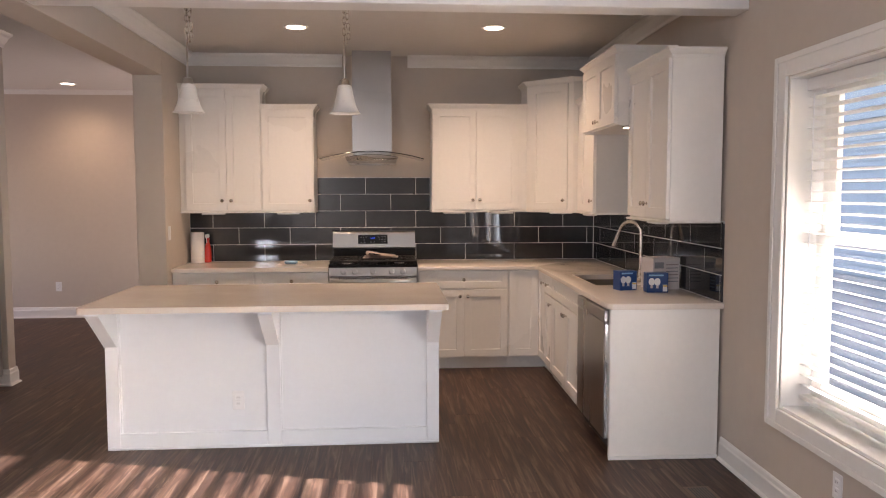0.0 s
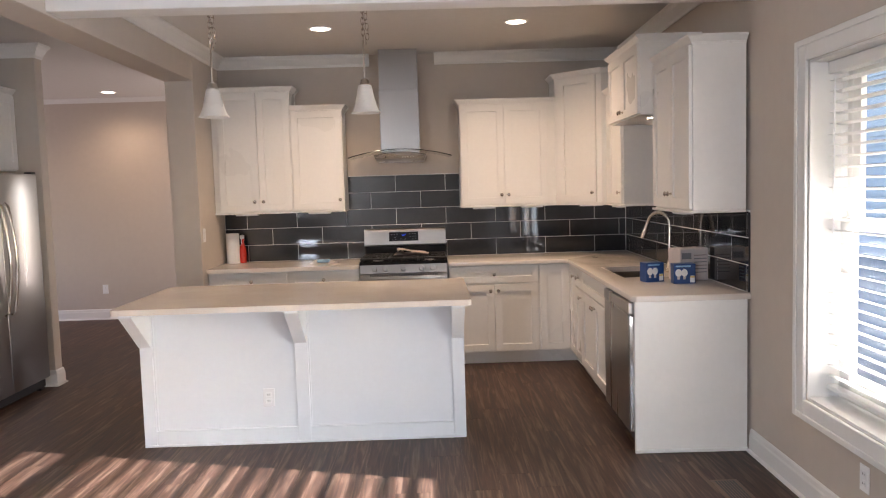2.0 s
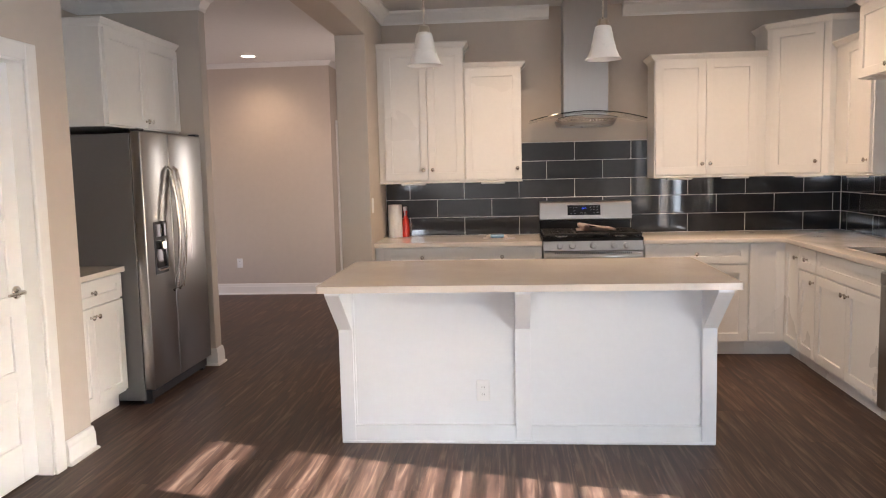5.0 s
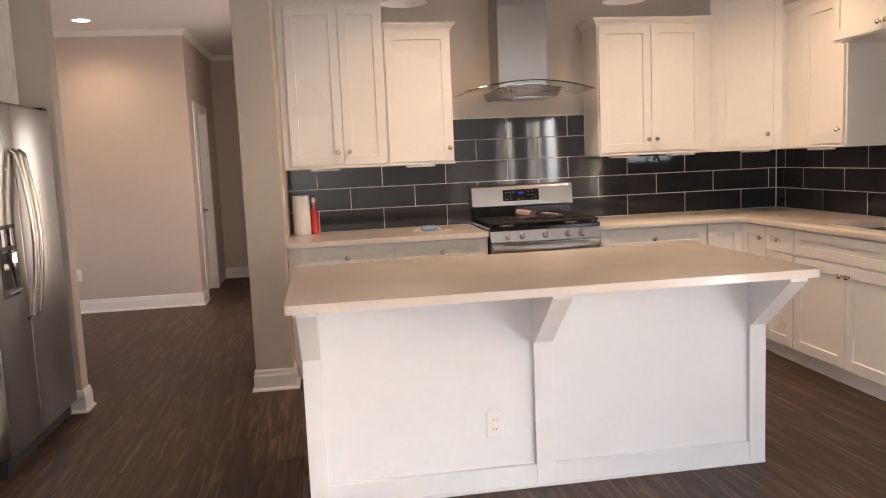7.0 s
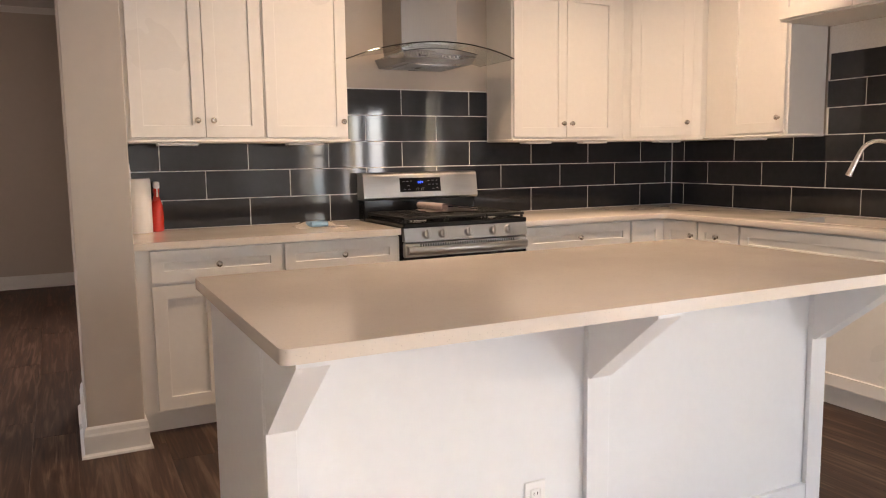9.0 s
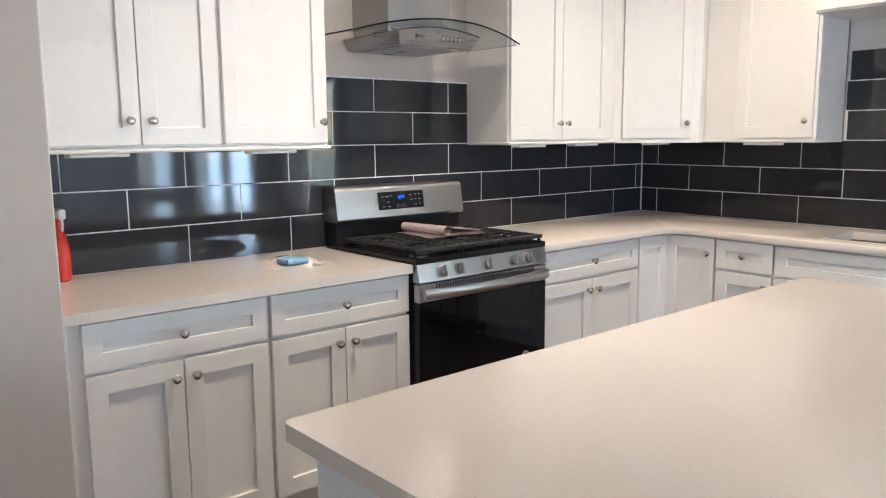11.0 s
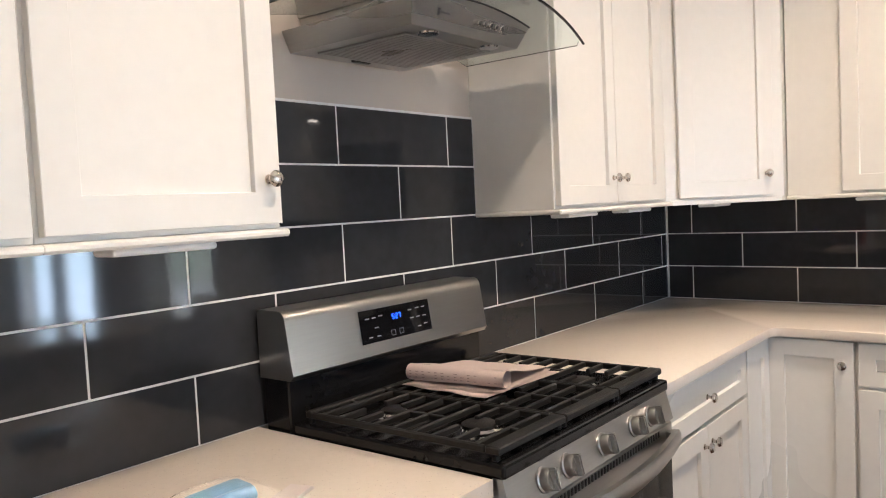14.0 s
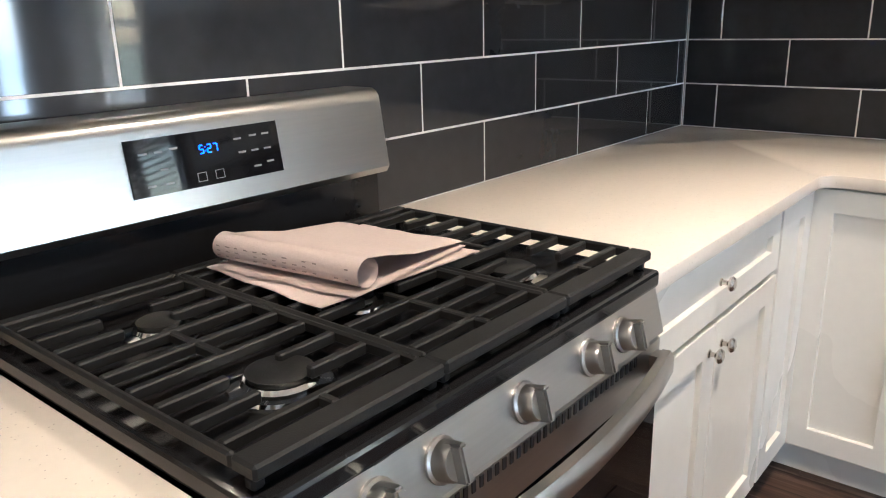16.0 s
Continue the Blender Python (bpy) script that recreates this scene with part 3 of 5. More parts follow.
# ---- doors ----
def panel_door(name, f, u0, u1, z1, handle_u, label, kind="structure"):
    """A five-panel door in its jamb, with casing and a lever handle."""
    t = thing(name, tuple(f((u0 + u1) / 2, 0, 0)), label, "door", kind=kind)
    bm = bmesh.new()
    w0 = -0.075

    def slab(a, b, w, c, d):
        vs = [f(u, ww, v) for u in (a, b) for ww in w for v in (c, d)]
        lo, hi = [min(v[i] for v in vs) for i in range(3)], [max(v[i] for v in vs) for i in range(3)]
        return lo[0], hi[0], lo[1], hi[1], lo[2], hi[2]

    st, n = 0.115, 5
    box(*slab(u0 + 0.004, u0 + st, (w0 - 0.035, w0), 0.012, z1 - 0.004), bm)
    box(*slab(u1 - st, u1 - 0.004, (w0 - 0.035, w0), 0.012, z1 - 0.004), bm)
    ph = (z1 - 0.004 - 0.20 - 0.115 - 4 * 0.095) / n
    z = 0.012
    for k in range(n + 1):
        h = 0.19 if k == 0 else 0.095 if k < n else z1 - 0.004 - z
        box(*slab(u0 + st, u1 - st, (w0 - 0.035, w0), z, z + h), bm)
        if k < n:
            box(*slab(u0 + st, u1 - st, (w0 - 0.03, w0 - 0.011), z + h, z + h + ph), bm)
            box(*slab(u0 + st + 0.03, u1 - st - 0.03, (w0 - 0.03, w0 - 0.005), z + h + 0.03, z + h + ph - 0.03), bm)
        z += h + ph
    leaf = part("door_leaf", bm, DOORP, t, bevel=0.002)
    for a, b, c, d in ((u0 - 0.02, u0 + 0.002, 0.0, z1 + 0.018), (u1 - 0.002, u1 + 0.02, 0.0, z1 + 0.018), (u0 + 0.002, u1 - 0.002, z1 - 0.002, z1 + 0.018)):
        part("jamb", box(*slab(a, b, (-0.12, 0.0), c, d)), TRIM, t)
    for a, b, c, d in ((u0 - 0.09, u0 - 0.006, 0, z1 + 0.09), (u1 + 0.006, u1 + 0.09, 0, z1 + 0.09), (u0 - 0.0055, u1 + 0.0055, z1 + 0.006, z1 + 0.09)):
        part("casing", box(*slab(a, b, (0.0005, 0.018), c, d)), TRIM, t, bevel=0.004)
    c = f(handle_u, w0, 0.94)
    out = (f(handle_u, 1, 0.94) - f(handle_u, 0, 0.94)).normalized()
    along = (f(u0, 0, 0) - f(u1, 0, 0)).normalized() * (1 if handle_u > (u0 + u1) / 2 else -1)
    m = Matrix.Translation(c) @ out.to_track_quat("Z", "Y").to_matrix().to_4x4()
    h = part("door_handle", lathe(((0.032, 0), (0.032, 0.006), (0.028, 0.010), (0.012, 0.012), (0.011, 0.045), (0.008, 0.05)), m, 20), NICKEL, leaf, "satin nickel lever handle", smooth=True)
    return t, h, c, out, along


t, h, c, out, along = panel_door("door_1", east(LWX), DY0 + 0.02, DY1 - 0.02, 2.035, DY1 - 0.09, "closed white five-panel pantry door with nickel lever")
part("lever", tube((c + out * 0.045, c + out * 0.05 + along * 0.03, c + out * 0.048 + along * 0.075, c + out * 0.044 + along * 0.115), (0.009, 0.0085, 0.008, 0.007), 10), NICKEL, h.parent.parent, smooth=True)
panel_door("door_2", east(HALLX), 10.17, 10.93, 2.035, 10.84, "white panel door in the hallway")

def glazed_frame(name, label, place, z0, z1, stiles, rails, category):
    """A white glazed door or window behind the camera; place turns (along, out, up) into the wall."""
    t = thing(name, tuple(place(0, 0, z0)), label, category, kind="structure")

    def bar(n, a, b, c, d):
        vs = [place(u, o, v) for u in (a, b) for o in (0.01, 0.055) for v in (c, d)]
        lo, hi = [min(v[i] for v in vs) for i in range(3)], [max(v[i] for v in vs) for i in range(3)]
        part(n, box(lo[0], hi[0], lo[1], hi[1], lo[2], hi[2]), TRIM, t, bevel=0.003)

    for a, b in stiles:
        bar("stile", a, b, z0 + 0.001, z1 - 0.001)
    for (_, a), (b, _) in zip(stiles, stiles[1:]):
        for c, d in rails:
            bar("rail", a + 0.0005, b - 0.0005, c, d)


TURNED[0] = SKEW
out_east = lambda y: (lambda u, o, v: Vector((RWX + o, y + u, v)))
glazed_frame("door_3", "white framed double glass patio door", out_east(DOOR_Y[0]), 0, 2.06, ((0.001, 0.27), (0.92, 1.18), (1.70, 1.899)), ((0.001, 0.24), (1.94, 2.059)), "door")
glazed_frame("window_2", "white double-hung window", out_east(SIDE_Y[0]), 0.6, 2.10, ((0.001, 0.07), (1.23, 1.299)), ((0.601, 0.68), (1.33, 1.38), (2.03, 2.099)), "window")
TURNED[0] = Matrix.Identity(4)
# made-up window that frames the living area fill lamp
glazed_frame("window_3", "unseen white wide window added round the living area fill lamp", lambda u, o, v: Vector((LWX - o, -6.45 + u, v)), 1.05, 2.2, ((0.001, 0.07), (1.2, 1.3), (2.43, 2.499)), ((1.051, 1.12), (2.13, 2.199)), "window")

# ---- base cabinets ----
def base_cabinet(label, f, u0, u1, back, fronts, category="base cabinet", top=TOPZ):
    """fronts: (kind, u0, u1, v0, v1, knobs). back: depth of the carcass behind the face plane."""
    t = thing("base_cabinet", tuple(f((u0 + u1) / 2, -back / 2, 0)), label, category, "kitchen base cabinets")

    def blk(a, b, w0, w1, c, d, bm=None):
        vs = [f(u, w, v) for u in (a, b) for w in (w0, w1) for v in (c, d)]
        lo, hi = [min(v[i] for v in vs) for i in range(3)], [max(v[i] for v in vs) for i in range(3)]
        return box(lo[0], hi[0], lo[1], hi[1], lo[2], hi[2], bm)

    part("body", blk(u0 + 0.0005, u1 - 0.0005, -back, 0, TOE + 0.0005, top), CABINET, t)
    part("toe_kick", blk(u0 + 0.0005, u1 - 0.0005, -back, -0.055, 0.0, TOE), CABINET, t)
    for kind, a, b, c, d, kn in fronts:
        front(f, a, b, c, d, t, kn, kind, 0.055 if kind == "drawer" and d - c < 0.2 else 0.062)
    return t


FY = 6.608
S = south(FY)
D0, D1 = BOT, 0.708
base_cabinet("white shaker base cabinet beside the wall stub", S, -1.772, -1.085, 0.63, [("drawer", -1.700, -1.093, DRAWER0, DRAWER1, [(-1.397, 0.797)]), ("door", -1.700, -1.399, D0, D1, [(-1.431, 0.652)]), ("door", -1.395, -1.093, D0, D1, [(-1.363, 0.652)])])
base_cabinet("white shaker base cabinet beside the range", S, -1.085, -0.462, 0.63, [("drawer", -1.077, -0.464, DRAWER0, DRAWER1, [(-0.772, 0.797)]), ("door", -1.077, -0.773, D0, D1, [(-0.805, 0.652)]), ("door", -0.769, -0.464, D0, D1, [(-0.737, 0.652)])])
base_cabinet("white shaker base cabinet between range and corner", S, 0.312, 1.098, 0.63, [("drawer", 0.322, 1.090, DRAWER0, DRAWER1, [(0.706, 0.797)]), ("door", 0.322, 0.704, D0, D1, [(0.672, 0.652)]), ("door", 0.708, 1.090, D0, D1, [(0.740, 0.652)])])
RX = 1.385
tc = thing("corner_cabinet", (1.6, 6.9, 0), "white shaker corner base cabinet with folding door", "base cabinet", "kitchen base cabinets")
bm = box(1.0985, RX + 0.001, FY, BWY - 0.005, TOE + 0.0005, TOPZ)
box(RX + 0.001, 2.0, 6.285, BWY - 0.005, TOE + 0.0005, TOPZ, bm)
part("body", bm, CABINET, tc)
bm = box(1.0985, RX + 0.055, FY + 0.055, BWY - 0.005, 0, TOE)
box(RX + 0.055, 2.0, 6.285, BWY - 0.005, 0, TOE, bm)
part("toe_kick", bm, CABINET, tc)
front(S, 1.106, RX - 0.024, D0, DRAWER1, tc)
TURNED[0] = SKEW
W = west(RX + 0.012)
front(W, 6.292, FY - 0.024, D0, DRAWER1, tc, [(6.325, 0.79)])
base_cabinet("narrow white shaker drawer cabinet beside the corner", W, 5.962, 6.284, 0.60, [("drawer", 5.97, 6.278, DRAWER0, DRAWER1, [(6.124, 0.797)]), ("door", 5.97, 6.278, D0, D1, [(6.0, 0.652)])])
base_cabinet("white shaker sink cabinet with false drawer front", W, 4.962, 5.962, 0.60, [("drawer", 4.97, 5.955, DRAWER0, DRAWER1, []), ("door", 4.97, 5.461, D0, D1, [(5.432, 0.652)]), ("door", 5.465, 5.955, D0, D1, [(5.494, 0.652)])], top=0.68)
part("sink_rail", box(RX + 0.0125, RX + 0.03, 4.963, 5.961, 0.6805, TOPZ), CABINET, bpy.data.objects["base_cabinet.004"])
te = thing("end_panel", (1.7, 4.28, 0), "white painted cabinet end panel", "end panel")
part("panel", box(RX - 0.008, RWX - 0.018, 4.256, 4.28, 0.012, TOPZ), CABINET, te)
part("shoe_moulding", box(RX - 0.014, RWX - 0.018, 4.244, 4.2555, 0.0, 0.022), TRIM, te, bevel=0.004)


def dishwasher():
    t = thing("dishwasher", (1.6, 4.62, 0), "stainless steel dishwasher under the counter", "dishwasher")
    y0, y1 = 4.292, 4.958
    part("body", box(RX + 0.03, RX + 0.6, y0, y1, 0.03, TOPZ - 0.002), DARK, t)
    door = part("door", box(RX - 0.035, RX + 0.0295, y0, y1, 0.115, 0.80), STEEL_V, t, bevel=0.005)
    part("control_strip", box(RX - 0.038, RX + 0.0295, y0, y1, 0.803, 0.872), STEEL_V, t, bevel=0.006)
    part("side_edge", box(RX - 0.030, RX + 0.02, y0 - 0.011, y0 - 0.0005, 0.12, 0.79), CHROME, door)
    m = Matrix.Translation((RX - 0.038, y1 - 0.28, 0.80)) @ Matrix.Rotation(radians(-90), 4, "Y")
    part("badge", lathe(((0.02, 0), (0.02, 0.003), (0.016, 0.004)), m, 20), CHROME, door, "round steel badge")
    for y in (y0 + 0.06, y1 - 0.06):
        part("foot", lathe(((0.02, 0.0), (0.02, 0.02), (0.008, 0.022), (0.008, 0.03)), Matrix.Translation((RX + 0.06, y, 0))), WHITE, t)
    part("kick_plate", box(RX + 0.02, RX + 0.029, y0, y1, 0.03, 0.112), DARK, t)


dishwasher()
TURNED[0] = Matrix.Identity(4)


# ---- counters ----
def slab(name, label, outline, z0, z1, parent_kind="counter", hole=None):
    """A stone slab from a plan outline, with eased edges; hole: a rectangle left open."""
    t = thing(name, (outline[0][0], outline[0][1], z0), label, parent_kind)
    bm = bmesh.new()
    lo = [bm.verts.new((x, y, z0)) for x, y in outline]
    hi = [bm.verts.new((x, y, z1)) for x, y in outline]
    n = len(outline)
    for i in range(n):
        bm.faces.new((lo[i], lo[(i + 1) % n], hi[(i + 1) % n], hi[i]))
    if hole:
        hx0, hx1, hy0, hy1 = hole
        hl = [[bm.verts.new((x, y, z)) for x, y in ((hx0, hy0), (hx1, hy0), (hx1, hy1), (hx0, hy1))] for z in (z0, z1)]
        for i in range(4):
            bm.faces.new((hl[0][i], hl[0][(i + 1) % 4], hl[1][(i + 1) % 4], hl[1][i]))
        for ring, h in ((lo, hl[0]), (hi, hl[1])):
            edges = [bm.edges.get((ring[i], ring[(i + 1) % n])) for i in range(n)] + [bm.edges.get((h[i], h[(i + 1) % 4])) for i in range(4)]
            bmesh.ops.triangle_fill(bm, use_beauty=True, edges=edges)
    else:
        bm.faces.new(lo), bm.faces.new(hi)
    part("slab", bm, QUARTZ, t, bevel=0.003, segments=2, smooth=True)
    return t


def rounded(cx, cy, r, a0, a1, n=5):
    return [(cx + r * math.cos(radians(a0 + (a1 - a0) * i / n)), cy + r * math.sin(radians(a0 + (a1 - a0) * i / n))) for i in range(n + 1)]


CT0, CT1 = TOPZ + 0.0005, 0.914
CF = 6.567
slab("countertop", "pale polished quartz countertop beside the wall stub", [(PX1 + 0.002, BWY - 0.002), (PX1 + 0.002, CF), (-0.460, CF), (-0.460, BWY - 0.002)], CT0, CT1)
rot = lambda x, y: tuple((SKEW @ Vector((x, y, 0)))[:2])
cx = RX - 0.028
slab("countertop", "pale polished quartz corner countertop with a sink cutout", [(0.308, BWY - 0.002), (0.308, CF), *rounded(cx - 0.06, CF - 0.045, 0.045, 90, 0), rot(cx, 4.27), rot(cx + 0.025, 4.236), rot(RWX - 0.004, 4.236), (2.028, BWY - 0.002)], CT0, CT1, hole=(1.47, 1.83, 5.13, 5.80))


def sink():
    t = thing("sink", (1.65, 5.46, 0.7), "undermounted stainless steel kitchen sink", "sink")
    x0, x1, y0, y1, zt, zb = 1.462, 1.838, 5.122, 5.808, CT0 - 0.0005, 0.70
    bm = bmesh.new()
    rings = []
    for i, z in ((-0.02, zt), (0, zt), (0.004, zb + 0.03), (0.03, zb), (0.1, zb - 0.004)):
        rings.append([bm.verts.new(p) for p in ((x0 + i, y0 + i, z), (x1 - i, y0 + i, z), (x1 - i, y1 - i, z), (x0 + i, y1 - i, z))])
    for a, b in zip(rings, rings[1:]):
        for i in range(4):
            bm.faces.new((a[i], a[(i + 1) % 4], b[(i + 1) % 4], b[i]))
    bm.faces.new(rings[-1])
    part("bowl", bm, SINK, t)
    part("drain", lathe(((0.045, 0), (0.045, 0.004), (0.03, 0.006)), Matrix.Translation((1.65, 5.46, zb - 0.003))), CHROME, t)


def faucet():
    t = thing("kitchen_faucet", (1.88, 5.43, CT1), "brushed nickel gooseneck pull-down faucet", "faucet")
    bx, by = 1.88, 5.43
    part("base", lathe(((0.030, 0), (0.030, 0.008), (0.024, 0.014), (0.021, 0.06), (0.018, 0.075)), Matrix.Translation((bx, by, CT1 + 0.0005))), NICKEL, t, smooth=True)
    pts = [(bx, by, CT1 + 0.07), (bx, by, CT1 + 0.335)]
    d = Vector((-0.163, 0.18, 0)).normalized()
    for i in range(1, 10):
        a = math.pi * i / 10
        r = 0.088
        pts.append((bx + d.x * (r - r * math.cos(a)), by + d.y * (r - r * math.cos(a)), CT1 + 0.335 + 0.088 * math.sin(a)))
    e = Vector(pts[-1])
    part("neck", tube(pts, 0.0125, 12), NICKEL, t, smooth=True)
    q = e + d * 0.05 + Vector((0, 0, -0.125))
    part("spray_head", tube((e, e + (q - e) * 0.3, e + (q - e) * 0.4, q), (0.0135, 0.0145, 0.0165, 0.0195), 14), NICKEL, t, smooth=True)
    part("handle", tube(((bx, by - 0.02, CT1 + 0.045), (bx, by - 0.045, CT1 + 0.05), (bx - 0.01, by - 0.07, CT1 + 0.10)), (0.011, 0.009, 0.006), 10), NICKEL, t, smooth=True)


sink()
faucet()


# ---- upper cabinets ----
def crown_round(f, u0, u1, back, v, parent, left=True, right=True):
    """Crown along the front of a wall cabinet, returned along its open sides."""
    pts = [f(u0, -back, v)] if left else []
    pts += [f(u0, 0.001, v), f(u1, 0.001, v)]
    pts += [f(u1, -back, v)] if right else []
    p0, p1, q = f(u0, 0, v), f(u1, 0, v), f(u0, 1, v)
    flip = (p1 - p0).to_2d().cross((q - p0).to_2d()) > 0
    part("crown", sweep(CABCROWN, pts[::-1] if flip else pts), CABINET, parent)


def wall_cabinet(label, f, u0, u1, v0, v1, doors, back=0.298, rail=True, left=True, right=True, crown=True):
    t = thing("wall_cabinet", tuple(f((u0 + u1) / 2, -back / 2, v0)), label, "wall cabinet", "kitchen wall cabinets")

    def blk(a, b, w0, w1, c, d):
        vs = [f(u, w, v) for u in (a, b) for w in (w0, w1) for v in (c, d)]
        lo, hi = [min(v[i] for v in vs) for i in range(3)], [max(v[i] for v in vs) for i in range(3)]
        return box(lo[0], hi[0], lo[1], hi[1], lo[2], hi[2])

    part("body", blk(u0 + 0.0005, u1 - 0.0005, -back, 0, v0, v1), CABINET, t, bevel=0.001)
    for a, b, kn in doors:
        front(f, a, b, v0 + 0.010, v1 - 0.012, t, kn, "door", 0.06)
    if crown:
        crown_round(f, u0, u1, back, v1 - 0.008, t, left, right)
    if rail:
        part("light_rail", blk(u0 - 0.006 * left, u1 + 0.006 * right, -back, 0.026, v0 - 0.016, v0 - 0.0005), CABINET, t, bevel=0.005)
    return t


UZ, KZ = 1.388, 1.482
U = south(6.945)
wall_cabinet("tall white shaker wall cabinet beside the wall stub", U, PX1 + 0.001, -1.066, UZ, 2.465, [(-1.722, -1.370, [(-1.408, KZ)]), (-1.366, -1.074, [(-1.330, KZ)])], left=False)
wall_cabinet("lower white shaker wall cabinet with one door", U, -1.066, -0.603, UZ, 2.292, [(-1.058, -0.612, [(-0.640, KZ)])], left=False)
wall_cabinet("white shaker wall cabinet with two doors", U, 0.452, 1.318, UZ, 2.305, [(0.462, 0.849, [(0.820, KZ)]), (0.853, 1.240, [(0.884, KZ)])], right=False)

# diagonal corner cabinet
C0, C1 = (1.318, 6.945), (1.662, 6.600)
tcc = thing("corner_wall_cabinet", (1.8, 7.0, UZ), "tall white shaker diagonal corner wall cabinet", "wall cabinet", "kitchen wall cabinets")
bm = bmesh.new()
plan = ((1.3185, BWY - 0.004), (1.3185, C0[1]), C1, (2.015, C1[1]), (2.026, BWY - 0.004))
lo = [bm.verts.new((*p, UZ)) for p in plan]
hi = [bm.verts.new((*p, 2.505)) for p in plan]
bm.faces.new(lo), bm.faces.new(hi)
for i in range(5):
    bm.faces.new((lo[i], lo[(i + 1) % 5], hi[(i + 1) % 5], hi[i]))
part("body", bm, CABINET, tcc)
Fd = slanted(C0, C1)
dl = (Vector(C1) - Vector(C0)).length
front(Fd, 0.05, dl - 0.05, UZ + 0.01, 2.493, tcc, [(dl - 0.08, KZ)])
part("crown", sweep(CABCROWN, [(1.3185, BWY - 0.01, 2.497), (*C0, 2.497), (*C1, 2.497), (2.015, C1[1], 2.497)]), CABINET, tcc)
bm = bmesh.new()
rail = ((1.3185, BWY - 0.004), (1.3185, C0[1] - 0.026), (C1[0] - 0.026, C1[1] + 0.001), (2.01, C1[1] + 0.001), (2.02, BWY - 0.004))
lo = [bm.verts.new((*p, UZ - 0.016)) for p in rail]
hi = [bm.verts.new((*p, UZ - 0.0005)) for p in rail]
bm.faces.new(lo), bm.faces.new(hi)
for i in range(5):
    bm.faces.new((lo[i], lo[(i + 1) % 5], hi[(i + 1) % 5], hi[i]))
part("light_rail", bm, CABINET, tcc)

TURNED[0] = SKEW
UW = west(1.715)
wall_cabinet("narrow white shaker wall cabinet beside the corner", UW, 5.95, 6.588, UZ, 2.305, [(5.965, 6.385, [(5.998, KZ)])], right=False)
wall_cabinet("short white shaker wall cabinet raised over the sink", west(1.62), 5.035, 5.9495, 2.0, 2.475, [(5.045, 5.490, [(5.462, 2.055)]), (5.494, 5.940, [(5.522, 2.055)])], back=0.39, rail=False)
wall_cabinet("white shaker wall cabinet at the end of the counter", UW, 4.268, 5.0345, UZ, 2.32, [(4.278, 4.649, [(4.621, KZ)]), (4.653, 5.024, [(4.681, KZ)])])
tl = thing("puck_light", (1.72, 5.12, 1.99), "small lit puck light under the raised cabinet", "puck light")
part("housing", lathe(((0.04, 0), (0.04, 0.012), (0.036, 0.0135)), Matrix.Translation((1.72, 5.12, 1.986))), NICKEL, tl)
part("lens", lathe(((0.03, 0), (0.031, 0.004)), Matrix.Translation((1.72, 5.12, 1.982))), LENS, tl)
TURNED[0] = Matrix.Identity(4)


def under_light(x, y, long_x):
    """A slim unlit puck below a wall cabinet."""
    t = thing("under_cabinet_light", (x, y, UZ - 0.017), "slim white under-cabinet light", "cabinet light", "under-cabinet lights")
    a, b = (0.10, 0.035) if long_x else (0.035, 0.10)
    part("housing", box(x - a, x + a, y - b, y + b, UZ - 0.030, UZ - 0.0165), WHITE, t, bevel=0.006, segments=2)


for x, y, l in ((-1.50, 6.99, True), (-0.84, 6.99, True), (0.66, 6.99, True), (1.10, 6.99, True), (1.62, 6.86, True), (1.72, 6.25, False), (1.70, 4.60, False)):
    under_light(x, y, l)


